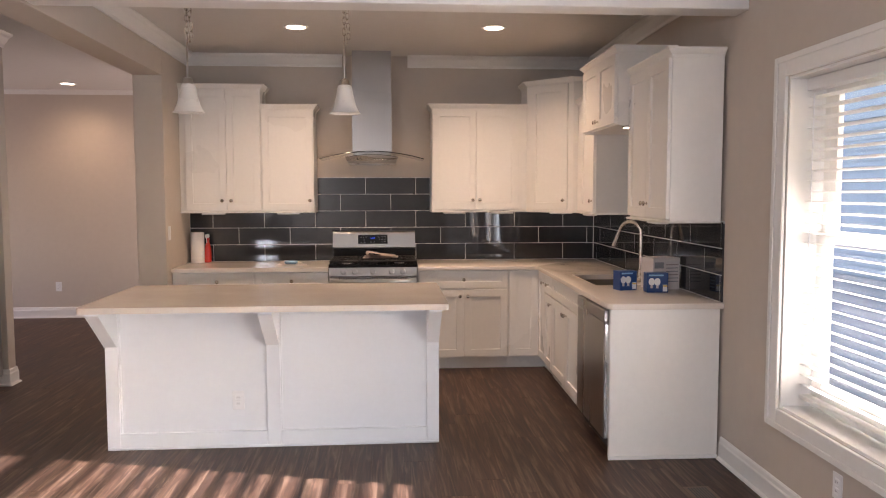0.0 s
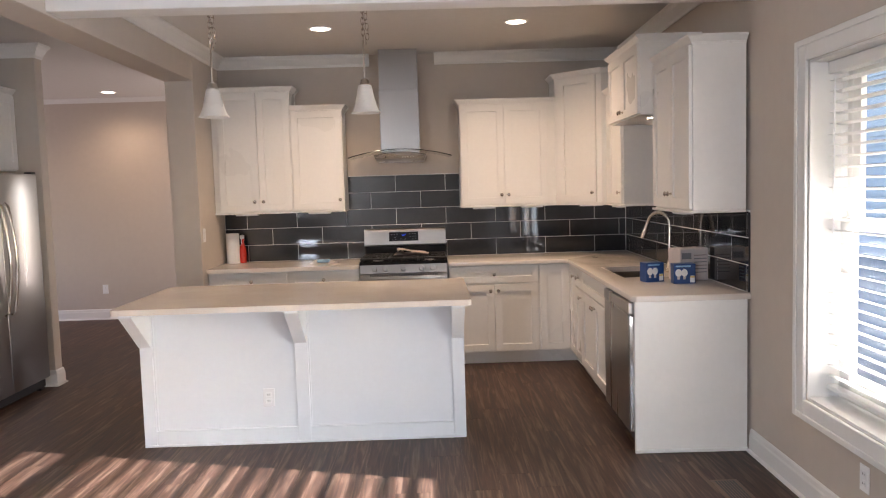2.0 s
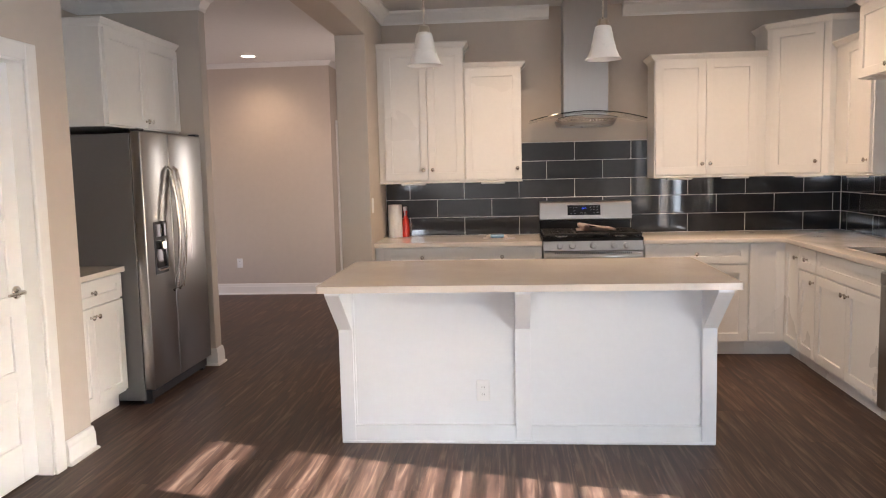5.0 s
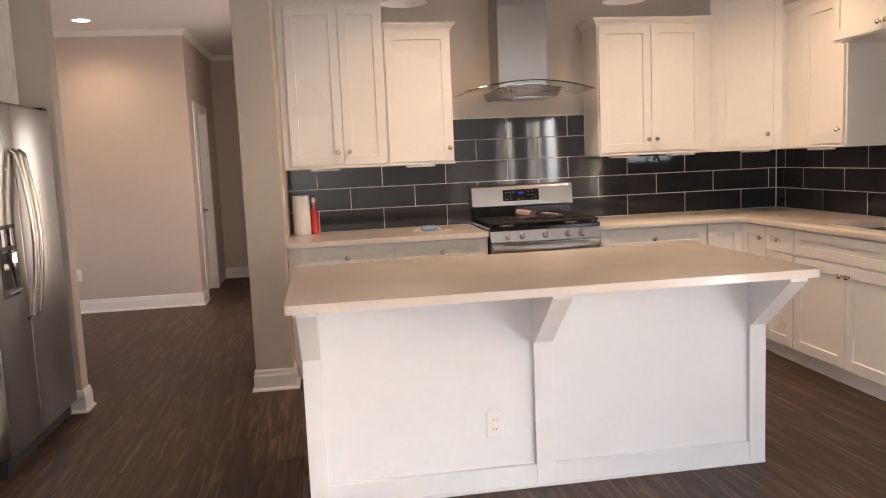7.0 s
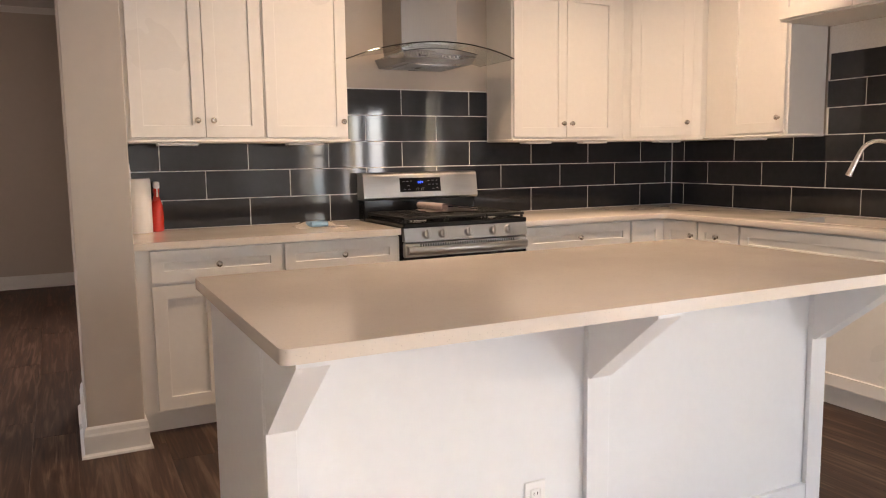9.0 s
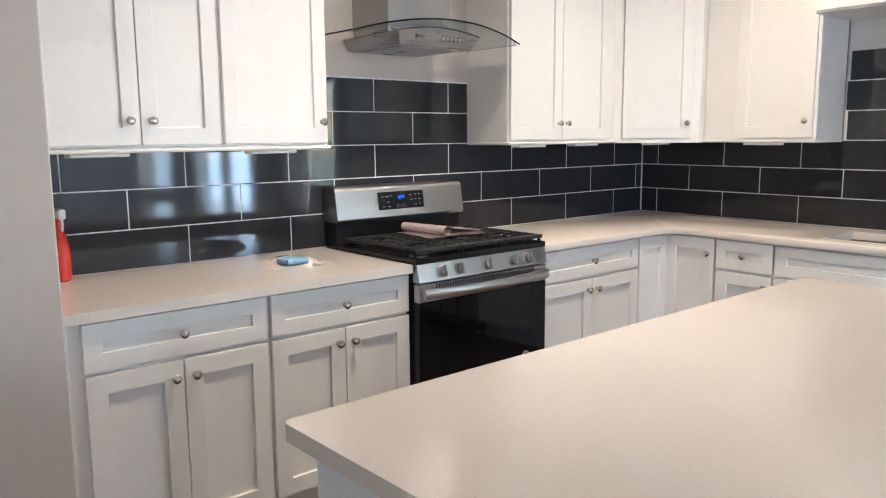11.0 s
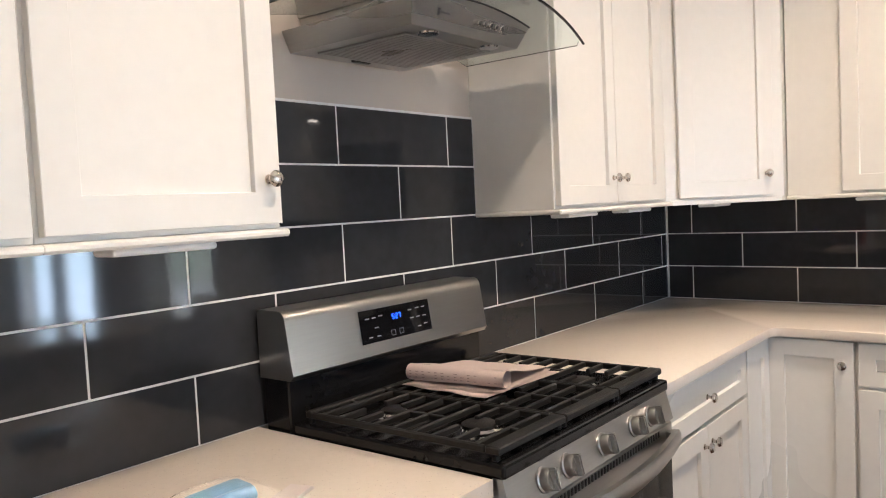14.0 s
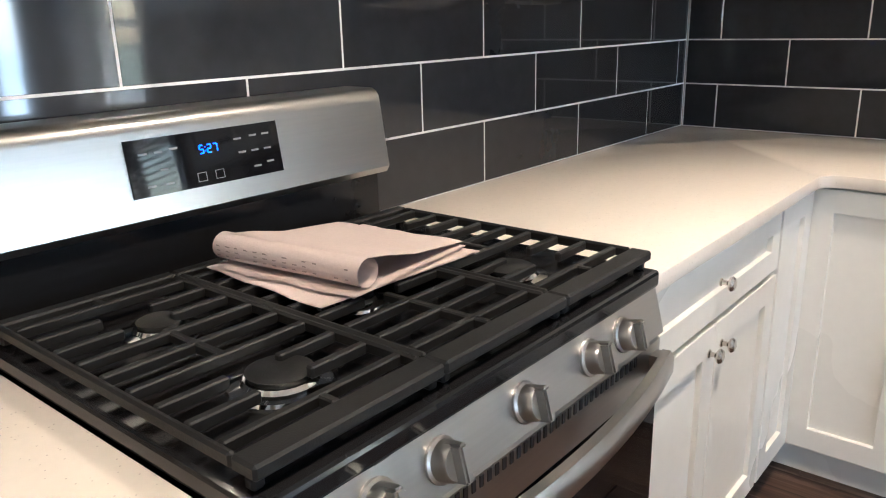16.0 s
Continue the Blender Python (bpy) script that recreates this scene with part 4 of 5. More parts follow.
# ---- range ----
def gas_range():
    x0, x1, yf = -0.456, 0.304, 6.572
    xc = (x0 + x1) / 2
    t = thing("gas_range", (xc, 6.9, 0), "stainless steel gas range with black oven door", "range")
    part("body", box(x0 + 0.003, x1 - 0.003, yf + 0.002, 7.21, 0.04, 0.905), BLACK, t)
    for x in (x0 + 0.05, x1 - 0.05):
        for y in (yf + 0.05, 7.15):
            part("foot", lathe(((0.02, 0), (0.02, 0.012), (0.01, 0.014), (0.01, 0.04)), Matrix.Translation((x, y, 0)), 12), DARK, t)
    drawer = part("drawer", box(x0 + 0.004, x1 - 0.004, yf - 0.03, yf + 0.0015, 0.055, 0.213), STEEL, t, bevel=0.004)
    part("drawer_lip", box(x0 + 0.004, x1 - 0.004, yf - 0.036, yf - 0.0305, 0.196, 0.211), STEEL, drawer)
    door = part("oven_door", box(x0 + 0.004, x1 - 0.004, yf - 0.035, yf + 0.0015, 0.219, 0.758), BLACKGLASS, t, "black glass oven door", bevel=0.004)
    part("window", box(x0 + 0.13, x1 - 0.13, yf - 0.0366, yf - 0.0352, 0.32, 0.63), BLACKGLASS, door)
    part("door_rail", box(x0 + 0.004, x1 - 0.004, yf - 0.037, yf + 0.0015, 0.7585, 0.835), STEEL, door, "steel top rail", bevel=0.004)
    # bowed handle
    bm = bmesh.new()
    n, rings = 14, []
    for i in range(n + 1):
        a = i / n * 2 - 1
        x = xc + a * 0.365
        y = yf - 0.055 - 0.042 * (1 - a * a)
        rings.append([bm.verts.new((x, y + dy, 0.797 + dz)) for dy, dz in ((0.010, -0.020), (-0.004, -0.021), (-0.010, -0.012), (-0.010, 0.012), (-0.004, 0.021), (0.010, 0.020))])
    for a, b in zip(rings, rings[1:]):
        for i in range(6):
            bm.faces.new((a[i], a[(i + 1) % 6], b[(i + 1) % 6], b[i]))
    bm.faces.new(rings[0]), bm.faces.new(rings[-1])
    hd = part("handle", bm, STEEL, door, "bowed brushed steel handle", smooth=True)
    for x in (xc - 0.35, xc + 0.35):
        part("handle_mount", box(x - 0.014, x + 0.014, yf - 0.052, yf - 0.0372, 0.78, 0.815), STEEL, door)
    m = Matrix.Translation((0.165, yf - 0.0355, 0.425)) @ Matrix.Rotation(radians(90), 4, "X")
    part("badge", lathe(((0.024, 0), (0.024, 0.0015), (0.021, 0.002)), m, 24), STEEL, door, "round pale sticker")
    for k in range(3):
        part("badge_mark", box(0.150, 0.180, yf - 0.0384, yf - 0.0377, 0.413 + 0.010 * k, 0.417 + 0.010 * k), DARK, door)
    part("maker_mark", box(-0.045, 0.02, yf - 0.0362, yf - 0.0352, 0.283, 0.296), PRINT, door)
    # vent slots between rail and control panel
    for k in range(40):
        x = x0 + 0.09 + k * 0.0147
        part("vent_slot", box(x, x + 0.007, yf - 0.0386, yf - 0.0372, 0.814, 0.829), DARK, door)
    # sloping control panel
    bm = bmesh.new()
    prof = ((yf + 0.0015, 0.841), (yf - 0.040, 0.841), (yf - 0.022, 0.912), (yf + 0.0015, 0.912))
    a = [bm.verts.new((x0 + 0.003, y, z)) for y, z in prof]
    b = [bm.verts.new((x1 - 0.003, y, z)) for y, z in prof]
    for i in range(4):
        bm.faces.new((a[i], a[(i + 1) % 4], b[(i + 1) % 4], b[i]))
    bm.faces.new(a), bm.faces.new(b)
    panel = part("control_panel", bm, STEEL, t, bevel=0.003)
    out = Vector((0, -0.97, 0.246)).normalized()
    for x in (-0.328, -0.233, -0.076, 0.081, 0.176):
        m = Matrix.Translation((x, yf - 0.031, 0.876)) @ out.to_track_quat("Z", "Y").to_matrix().to_4x4()
        k = part("control_knob", lathe(((0.026, 0), (0.026, 0.004), (0.0225, 0.006), (0.0215, 0.020), (0.019, 0.024)), m, 22), STEEL, panel, "steel burner knob", smooth=True)
        part("grip", grip(m), STEEL, k)
    # cooktop pan
    part("cooktop", box(x0, x1, yf - 0.028, 7.12, 0.9125, 0.940), BLACK, t, "black enamel cooktop", bevel=0.006, segments=2)
    for bx, by, r in ((-0.30, 6.71, 0.042), (-0.30, 6.95, 0.033), (0.14, 6.71, 0.040), (0.14, 6.95, 0.032), (xc, 6.83, 0.036)):
        bn = part("burner", lathe(((r + 0.018, 0), (r + 0.016, 0.004), (r + 0.002, 0.006), (r - 0.002, 0.0108)), Matrix.Translation((bx, by, 0.9405)), 24), CHROME, t, "pale metal burner ring", smooth=True)
        part("burner_cap", lathe(((r - 0.006, 0), (r - 0.004, 0.006), (r - 0.012, 0.010)), Matrix.Translation((bx, by, 0.9515)), 24), IRON, bn, smooth=True)
    # three cast iron grates
    gz0, gz1, gy0, gy1 = 0.954, 0.970, 6.557, 7.085
    w = (x1 - x0 - 0.012) / 3
    for g in range(3):
        gx0 = x0 + 0.006 + w * g + 0.001
        gx1 = gx0 + w - 0.002
        bm = bmesh.new()
        box(gx0, gx1, gy0, gy0 + 0.034, gz0, gz1, bm), box(gx0, gx1, gy1 - 0.022, gy1, gz0, gz1, bm)
        e = 0.009
        box(gx0, gx0 + e, gy0 + 0.0345, gy1 - 0.0225, gz0, gz1, bm), box(gx1 - e, gx1, gy0 + 0.0345, gy1 - 0.0225, gz0, gz1, bm)
        for x, y in ((gx0 + 0.01, gy0 + 0.015), (gx1 - 0.01, gy0 + 0.015), (gx0 + 0.01, gy1 - 0.012), (gx1 - 0.01, gy1 - 0.012)):
            box(x - 0.007, x + 0.007, y - 0.007, y + 0.007, 0.9402, gz0 - 0.0003, bm)
        gr = part("grate", bm, IRON, t, "cast iron pan grate", bevel=0.003)
        xm = (gx0 + gx1) / 2
        for k in range(9):
            y = gy0 + 0.034 + (gy1 - gy0 - 0.056) * (k + 0.5) / 9
            broken = k in (1, 2, 6, 7) if g != 1 else k in (3, 4, 5)
            spans = ((gx0 + e, xm - 0.032), (xm + 0.032, gx1 - e)) if broken else ((gx0 + e, gx1 - e),)
            for a_, b_ in spans:
                part("grate_bar", box(a_ + 0.0003, b_ - 0.0003, y - 0.0055, y + 0.0055, gz0 + 0.001, gz1 - 0.001), IRON, gr, bevel=0.002)
        for y0_, y1_ in (((gy0 + 0.035, gy0 + 0.058), (6.777, 6.893), (gy1 - 0.047, gy1 - 0.023)) if g != 1 else ((gy0 + 0.035, 6.765), (6.905, gy1 - 0.023))):
            part("grate_bar", box(xm - 0.0055, xm + 0.0055, y0_, y1_, gz0 + 0.0015, gz1 - 0.0015), IRON, gr, bevel=0.002)
    # riser and control back panel
    part("riser", box(x0 + 0.006, x1 - 0.006, 7.135, 7.222, 0.9055, 1.035), BLACK, t, "black enamel riser", bevel=0.004)
    bm = bmesh.new()
    prof = [(7.118, 1.034), (7.110, 1.046), (7.129, 1.170)] + [(7.129 + 0.024 * (1 - math.cos(radians(q))), 1.170 + 0.024 * math.sin(radians(q))) for q in (25, 50, 75)] + [(7.156, 1.194), (7.222, 1.194), (7.227, 1.185), (7.227, 1.034)]
    a = [bm.verts.new((x0, y, z)) for y, z in prof]
    b = [bm.verts.new((x1, y, z)) for y, z in prof]
    for i in range(len(prof)):
        k = (i + 1) % len(prof)
        bm.faces.new((a[i], a[k], b[k], b[i]))
    bm.faces.new(a), bm.faces.new(b)
    guard = part("backguard", bm, STEEL, t, "brushed steel control back panel", bevel=0.005, segments=2, smooth=True)
    fm = Matrix.Translation((-0.088, 7.1212, 1.119)) @ Matrix.Rotation(radians(-8.71), 4, "X")

    def plate(xa, xb, za, zb, d, name, mat, par, label=""):
        bm = box(xa, xb, -d, d * 0.2, za, zb)
        bmesh.ops.transform(bm, matrix=fm, verts=bm.verts)
        return part(name, bm, mat, par, label)

    disp = plate(-0.136, 0.136, -0.042, 0.042, 0.0022, "display", BLACKGLASS, guard, "black glass display")
    # clock digits 5:27 as seven-segment bars
    seg = {"a": (0, 1), "b": (1, 0.5), "c": (1, -0.5), "d": (0, -1), "e": (-1, -0.5), "f": (-1, 0.5), "g": (0, 0)}
    q = 0.62
    for digit, ox in (("acdfg", -0.013), ("abdeg", 0.001), ("abc", 0.012)):
        for s_ in digit:
            sx, sz = seg[s_]
            cx_, cz, hw, hh = (ox, 0.014 + sz * 0.010 * q, 0.0045 * q, 0.0009) if s_ in "adg" else (ox + sx * 0.0055 * q, 0.014 + sz * 0.010 * q, 0.0009, 0.004 * q)
            plate(cx_ - hw, cx_ + hw, cz - hh, cz + hh, 0.003, "digit_bar", CLOCK, disp)
    for z in (0.0105, 0.0165):
        plate(-0.0066, -0.0052, z, z + 0.0014, 0.003, "digit_bar", CLOCK, disp)
    for x, z in ((-0.110, 0.02), (-0.085, 0.02), (-0.06, 0.022), (-0.08, -0.006), (-0.105, -0.028), (-0.075, -0.028), (0.055, 0.022), (0.085, 0.024), (0.11, 0.024), (0.085, 0.0), (0.11, 0.0), (0.06, 0.0), (0.085, -0.026), (0.112, -0.022)):
        plate(x - 0.007, x + 0.007, z - 0.0015, z + 0.0015, 0.0028, "label_bar", PRINT, disp)
    for x in (-0.02, 0.012):
        for a_, b_, c_, d_ in ((x - 0.008, x + 0.008, -0.0215, -0.0205), (x - 0.008, x + 0.008, -0.0345, -0.0335), (x - 0.008, x - 0.007, -0.034, -0.021), (x + 0.007, x + 0.008, -0.034, -0.021)):
            plate(a_, b_, c_, d_, 0.0028, "key_outline", PRINT, disp)


def grip(m):
    bm = box(-0.0065, 0.0065, -0.022, 0.022, 0.010, 0.038)
    bmesh.ops.bevel(bm, geom=bm.edges[:], offset=0.003, segments=2, affect="EDGES")
    bmesh.ops.transform(bm, matrix=m, verts=bm.verts)
    return bm


gas_range()


# ---- range hood ----
def range_hood():
    xc = -0.085
    t = thing("range_hood", (xc, 7.0, 1.8), "stainless steel chimney hood with curved glass canopy", "range hood")
    part("chimney", box(xc - 0.178, xc + 0.178, 6.965, BWY - 0.002, 1.90, 2.45), STEEL_V, t, bevel=0.002)
    part("chimney_top", box(xc - 0.173, xc + 0.173, 6.970, BWY - 0.002, 2.4505, CEIL - 0.001), STEEL_V, t)

    def arch(a):
        return 1.908 - 0.065 * a * a

    # body below the glass: a shallow tray whose top edge follows the arch and whose sides lean in
    bm = bmesh.new()
    n, ht, hb, yt, yb, zb = 12, 0.232, 0.208, 6.822, 6.846, 1.810
    top_f, top_b = [], []
    for i in range(n + 1):
        a = i / n * 2 - 1
        z = arch(a * ht / 0.457) - 0.022 - 0.008 * a * a
        top_f.append(bm.verts.new((xc + a * ht, yt, z)))
        top_b.append(bm.verts.new((xc + a * ht, BWY - 0.003, z)))
    bf = [bm.verts.new((xc + (i / n * 2 - 1) * hb, yb, zb)) for i in range(n + 1)]
    bb = [bm.verts.new((xc + (i / n * 2 - 1) * hb, BWY - 0.003, zb)) for i in range(n + 1)]
    for i in range(n):
        bm.faces.new((top_f[i], top_f[i + 1], bf[i + 1], bf[i]))
        bm.faces.new((top_b[i], top_b[i + 1], top_f[i + 1], top_f[i]))
        bm.faces.new((bf[i], bf[i + 1], bb[i + 1], bb[i]))
        bm.faces.new((bb[i], bb[i + 1], top_b[i + 1], top_b[i]))
    for i in (0, n):
        bm.faces.new((top_f[i], bf[i], bb[i], top_b[i]))
    body = part("body", bm, STEEL, t)
    pts = [(xc + (i / 12 * 2 - 1) * ht, yt - 0.002, arch((i / 12 * 2 - 1) * ht / 0.457) - 0.020 - 0.008 * (i / 12 * 2 - 1) ** 2) for i in range(13)]
    part("seal", tube(pts, 0.0025, 6), DARK, body, "dark seal line along the top edge")
    part("collar", box(xc - 0.17, xc + 0.17, 6.975, BWY - 0.004, 1.878, 1.8995), STEEL, body)
    part("filter", box(xc - 0.165, xc + 0.165, 6.90, 7.19, zb - 0.0045, zb - 0.0005), STEEL, body, "perforated steel grease filter")
    for k in range(22):
        part("filter_slot", box(xc - 0.155, xc + 0.155, 6.910 + 0.0125 * k, 6.9155 + 0.0125 * k, zb - 0.0062, zb - 0.0047), STEEL_V, body)
    for dx in (-0.12, 0.12):
        part("lamp", lathe(((0.024, 0), (0.026, 0.004)), Matrix.Translation((xc + dx, 6.872, zb - 0.0055)), 20), CHROME, body, smooth=True)
    part("filter_latch", box(xc - 0.03, xc + 0.03, 7.195, 7.208, zb - 0.006, zb - 0.0006), DARK, body)
    face = Vector((0, -1, -0.35)).normalized().to_track_quat("Z", "Y").to_matrix().to_4x4()
    for k in range(5):
        m = Matrix.Translation((xc + 0.022 + 0.024 * k, 6.834, 1.846)) @ face
        part("button", lathe(((0.0075, -0.004), (0.0075, 0.006), (0.006, 0.0075)), m, 12), CHROME, body, smooth=True)
    for dx, w, h in ((-0.128, 0.004, 0.008), (-0.104, 0.016, 0.0018)):
        bq = box(-w, w, -h, h, -0.002, 0.0025)
        bmesh.ops.transform(bq, matrix=Matrix.Translation((xc + dx, 6.834, 1.848)) @ face, verts=bq.verts)
        part("maker_mark", bq, DARK, body)
    # curved glass with a bowed front
    bm = bmesh.new()
    n = 28
    cols = []
    for i in range(n + 1):
        a = i / n * 2 - 1
        x = xc + a * 0.457
        yf = 6.735 + 0.05 * a * a + (0.02 if abs(a) > 0.98 else 0)
        z = arch(a)
        cols.append([bm.verts.new((x, y, z + dz)) for dz in (0, 0.006) for y in (yf, 7.19)])
    for a, b in zip(cols, cols[1:]):
        bm.faces.new((a[0], a[1], b[1], b[0])), bm.faces.new((a[2], a[3], b[3], b[2]))
        bm.faces.new((a[0], b[0], b[2], a[2])), bm.faces.new((a[1], b[1], b[3], a[3]))
    for c_ in (cols[0], cols[-1]):
        bm.faces.new((c_[0], c_[1], c_[3], c_[2]))
    g = part("glass_canopy", bm, HOODGLASS, t, "curved clear glass canopy", smooth=True)
    pts = [(xc + (i / 28 * 2 - 1) * 0.457, 6.7345 + 0.05 * (i / 28 * 2 - 1) ** 2, arch(i / 28 * 2 - 1) + 0.003) for i in range(29)]
    part("glass_edge", tube(pts, 0.0034, 8), BLACKGLASS, g, "dark polished glass edge", smooth=True)


range_hood()


# ---- island ----
def island():
    x0, x1, y0, y1 = -1.648, 0.355, 4.665, 5.345
    t = thing("kitchen_island", (-0.65, 4.95, 0), "white panelled kitchen island with corbels", "kitchen island")
    part("body", box(x0 + 0.018, x1 - 0.018, y0 + 0.02, y1, 0, TOPZ), ISLAND, t)
    zt, zb = TOPZ - 0.0005, 0.10
    posts = ((x0, x0 + 0.076), (-0.696, -0.614), (x1 - 0.076, x1))
    for a, b in posts:
        part("post", box(a, b, y0, y0 + 0.0195, 0.0, zt), ISLAND, t, bevel=0.0015)
    for (a, b), (c, d) in zip(posts, posts[1:]):
        part("bottom_rail", box(b + 0.0005, c - 0.0005, y0 + 0.001, y0 + 0.0195, 0.0, zb), ISLAND, t, bevel=0.0015)
        part("panel_bead", box(b + 0.0005, b + 0.010, y0 + 0.010, y0 + 0.0196, zb + 0.0005, zt), ISLAND, t)
    for x in (x0, x1):
        s = 0.0175
        part("side_panel", box(min(x, x + s) if x < 0 else x - s, x + s if x < 0 else x, y0 + 0.0205, y1, 0, zt), ISLAND, t)
    part("shoe_moulding", box(x0 + 0.002, x1 - 0.002, y0 - 0.009, y0 - 0.0005, 0, 0.014), ISLAND, t, bevel=0.003)
    # corbels: straight brackets with a chamfered foot
    for a, b in ((x0 + 0.001, x0 + 0.075), (-0.694, -0.616), (x1 - 0.075, x1 - 0.001)):
        bm = bmesh.new()
        prof = ((y0 - 0.0005, 0.632), (y0 - 0.012, 0.632), (y0 - 0.29, 0.862), (y0 - 0.29, zt), (y0 - 0.0005, zt))
        u = [bm.verts.new((a, y, z)) for y, z in prof]
        v = [bm.verts.new((b, y, z)) for y, z in prof]
        for i in range(5):
            bm.faces.new((u[i], u[(i + 1) % 5], v[(i + 1) % 5], v[i]))
        bm.faces.new(u), bm.faces.new(v)
        part("corbel", bm, ISLAND, t, bevel=0.002)
    # doors on the working side
    N = lambda u, w, v: Vector((u, y1 + w, v))
    for k in range(4):
        a = x0 + 0.03 + k * 0.487
        front(N, a, a + 0.48, 0.118, 0.872, t, [(a + 0.45 if k % 2 == 0 else a + 0.03, 0.8)])


island()
X0, X1, Y0, Y1, R = -1.685, 0.392, 4.340, 5.405, 0.022
slab("island_top", "pale polished quartz island top with flecks", [*rounded(X0 + R, Y0 + R, R, 180, 270), *rounded(X1 - R, Y0 + R, R, 270, 360), *rounded(X1 - R, Y1 - R, R, 0, 90), *rounded(X0 + R, Y1 - R, R, 90, 180)], CT0, CT1, "countertop")


# ---- outlets and switches ----
def wall_plate(f, u, v, label, switch=False):
    t = thing("light_switch" if switch else "power_outlet", tuple(f(u, 0, v)), label, "switch" if switch else "outlet", "wall plates")

    def blk(du, w0, w1, dv, cv=0.0):
        vs = [f(u + s * du, w, v + cv + q * dv) for s in (-1, 1) for w in (w0, w1) for q in (-1, 1)]
        lo, hi = [min(p[i] for p in vs) for i in range(3)], [max(p[i] for p in vs) for i in range(3)]
        return box(lo[0], hi[0], lo[1], hi[1], lo[2], hi[2])

    part("plate", blk(0.036, 0.0005, 0.006, 0.058), WHITE, t, bevel=0.003)
    if switch:
        part("rocker", blk(0.016, 0.0065, 0.010, 0.033), WHITE, t, bevel=0.002)
    else:
        for cv in (-0.02, 0.02):
            s = part("socket", blk(0.017, 0.0062, 0.0085, 0.014, cv), WHITE, t, bevel=0.003)
            for du in (-0.006, 0.006):
                uu = u + du
                vs = [f(uu + q * 0.0012, w, v + cv + r * 0.004) for q in (-1, 1) for w in (0.0084, 0.0090) for r in (-1, 1)]
                lo, hi = [min(p[i] for p in vs) for i in range(3)], [max(p[i] for p in vs) for i in range(3)]
                part("slot", box(lo[0], hi[0], lo[1], hi[1], lo[2], hi[2]), DARK, s)


wall_plate(south(4.6845), -0.870, 0.288, "white power outlet on the island front")
wall_plate(south(FARY), -4.04, 0.39, "white power outlet on the far wall")
wall_plate(lambda u, w, v: Vector((PX1 + w, u, v)), 6.555, 1.215, "white light switch on the wall stub", True)
TURNED[0] = SKEW
wall_plate(west(RWX), 3.05, 0.30, "white power outlet below the window")
TURNED[0] = Matrix.Identity(4)


# ---- pendants and ceiling lights ----
def pendant():
    t = thing("pendant_light", (-1.155, 4.81, CEIL), "white bell glass pendant lamp on a nickel rod", "pendant light", "pendants over the island")
    x, y, zb = -1.155, 4.81, 2.038
    part("canopy", lathe(((0.062, 0.0), (0.060, -0.012), (0.03, -0.024), (0.01, -0.027)), Matrix.Translation((x, y, CEIL - 0.001)), 24), NICKEL, t, smooth=True)
    bm = bmesh.new()
    n, links = 16, 9
    for k in range(links):
        z = CEIL - 0.045 - k * 0.034
        pts = []
        for i in range(n + 1):
            a = 2 * math.pi * i / n
            u, v = 0.011 * math.cos(a), 0.024 * math.sin(a)
            pts.append((x + (u if k % 2 else 0), y + (0 if k % 2 else u), z + v))
        tube(pts, 0.0026, 6, bm)
    part("chain", bm, NICKEL, t, smooth=True)
    # a spare loop of chain beside the rod
    bm = bmesh.new()
    for k in range(9):
        z = CEIL - 0.10 - k * 0.03
        pts = [(x + 0.024 + 0.008 * math.sin(k * 1.3) + (0.010 * math.cos(a) if k % 2 else 0), y + (0 if k % 2 else 0.010 * math.cos(a)), z + 0.021 * math.sin(a)) for a in (2 * math.pi * i / 14 for i in range(15))]
        tube(pts, 0.0024, 6, bm)
    part("chain_loop", bm, NICKEL, t, smooth=True)
    part("rod", tube(((x, y, CEIL - 0.335), (x, y, zb + 0.19)), 0.0055, 10), NICKEL, t, smooth=True)
    part("socket_cap", lathe(((0.012, 0.212), (0.026, 0.205), (0.032, 0.175), (0.034, 0.160)), Matrix.Translation((x, y, zb)), 20), NICKEL, t, smooth=True)
    prof = [(0.033, 0.172), (0.040, 0.168), (0.046, 0.150), (0.055, 0.10), (0.068, 0.05), (0.084, 0.012), (0.096, 0.0), (0.092, 0.002), (0.080, 0.014), (0.063, 0.052), (0.050, 0.10), (0.041, 0.150), (0.030, 0.164)]
    part("shade", lathe(prof, Matrix.Translation((x, y, zb)), 32), SHADE, t, "white opal bell glass shade", smooth=True)
    return t


pend = pendant()
copy_thing(pend, pose(-0.212, 4.81, CEIL))


def downlight(x, y):
    t = thing("recessed_light", (x, y, CEIL), "lit round recessed ceiling light", "ceiling light", "recessed ceiling lights")
    part("trim_ring", lathe(((0.095, 0.0), (0.093, -0.006), (0.075, -0.007), (0.072, -0.001)), Matrix.Translation((x, y, CEIL - 0.0005)), 32), WHITE, t, smooth=True)
    part("lens", lathe(((0.071, 0.0), (0.071, -0.003)), Matrix.Translation((x, y, CEIL - 0.002)), 32), LENS, t, "glowing frosted lens")


for dx, dy in DOWNLIGHTS:
    downlight(dx, dy)


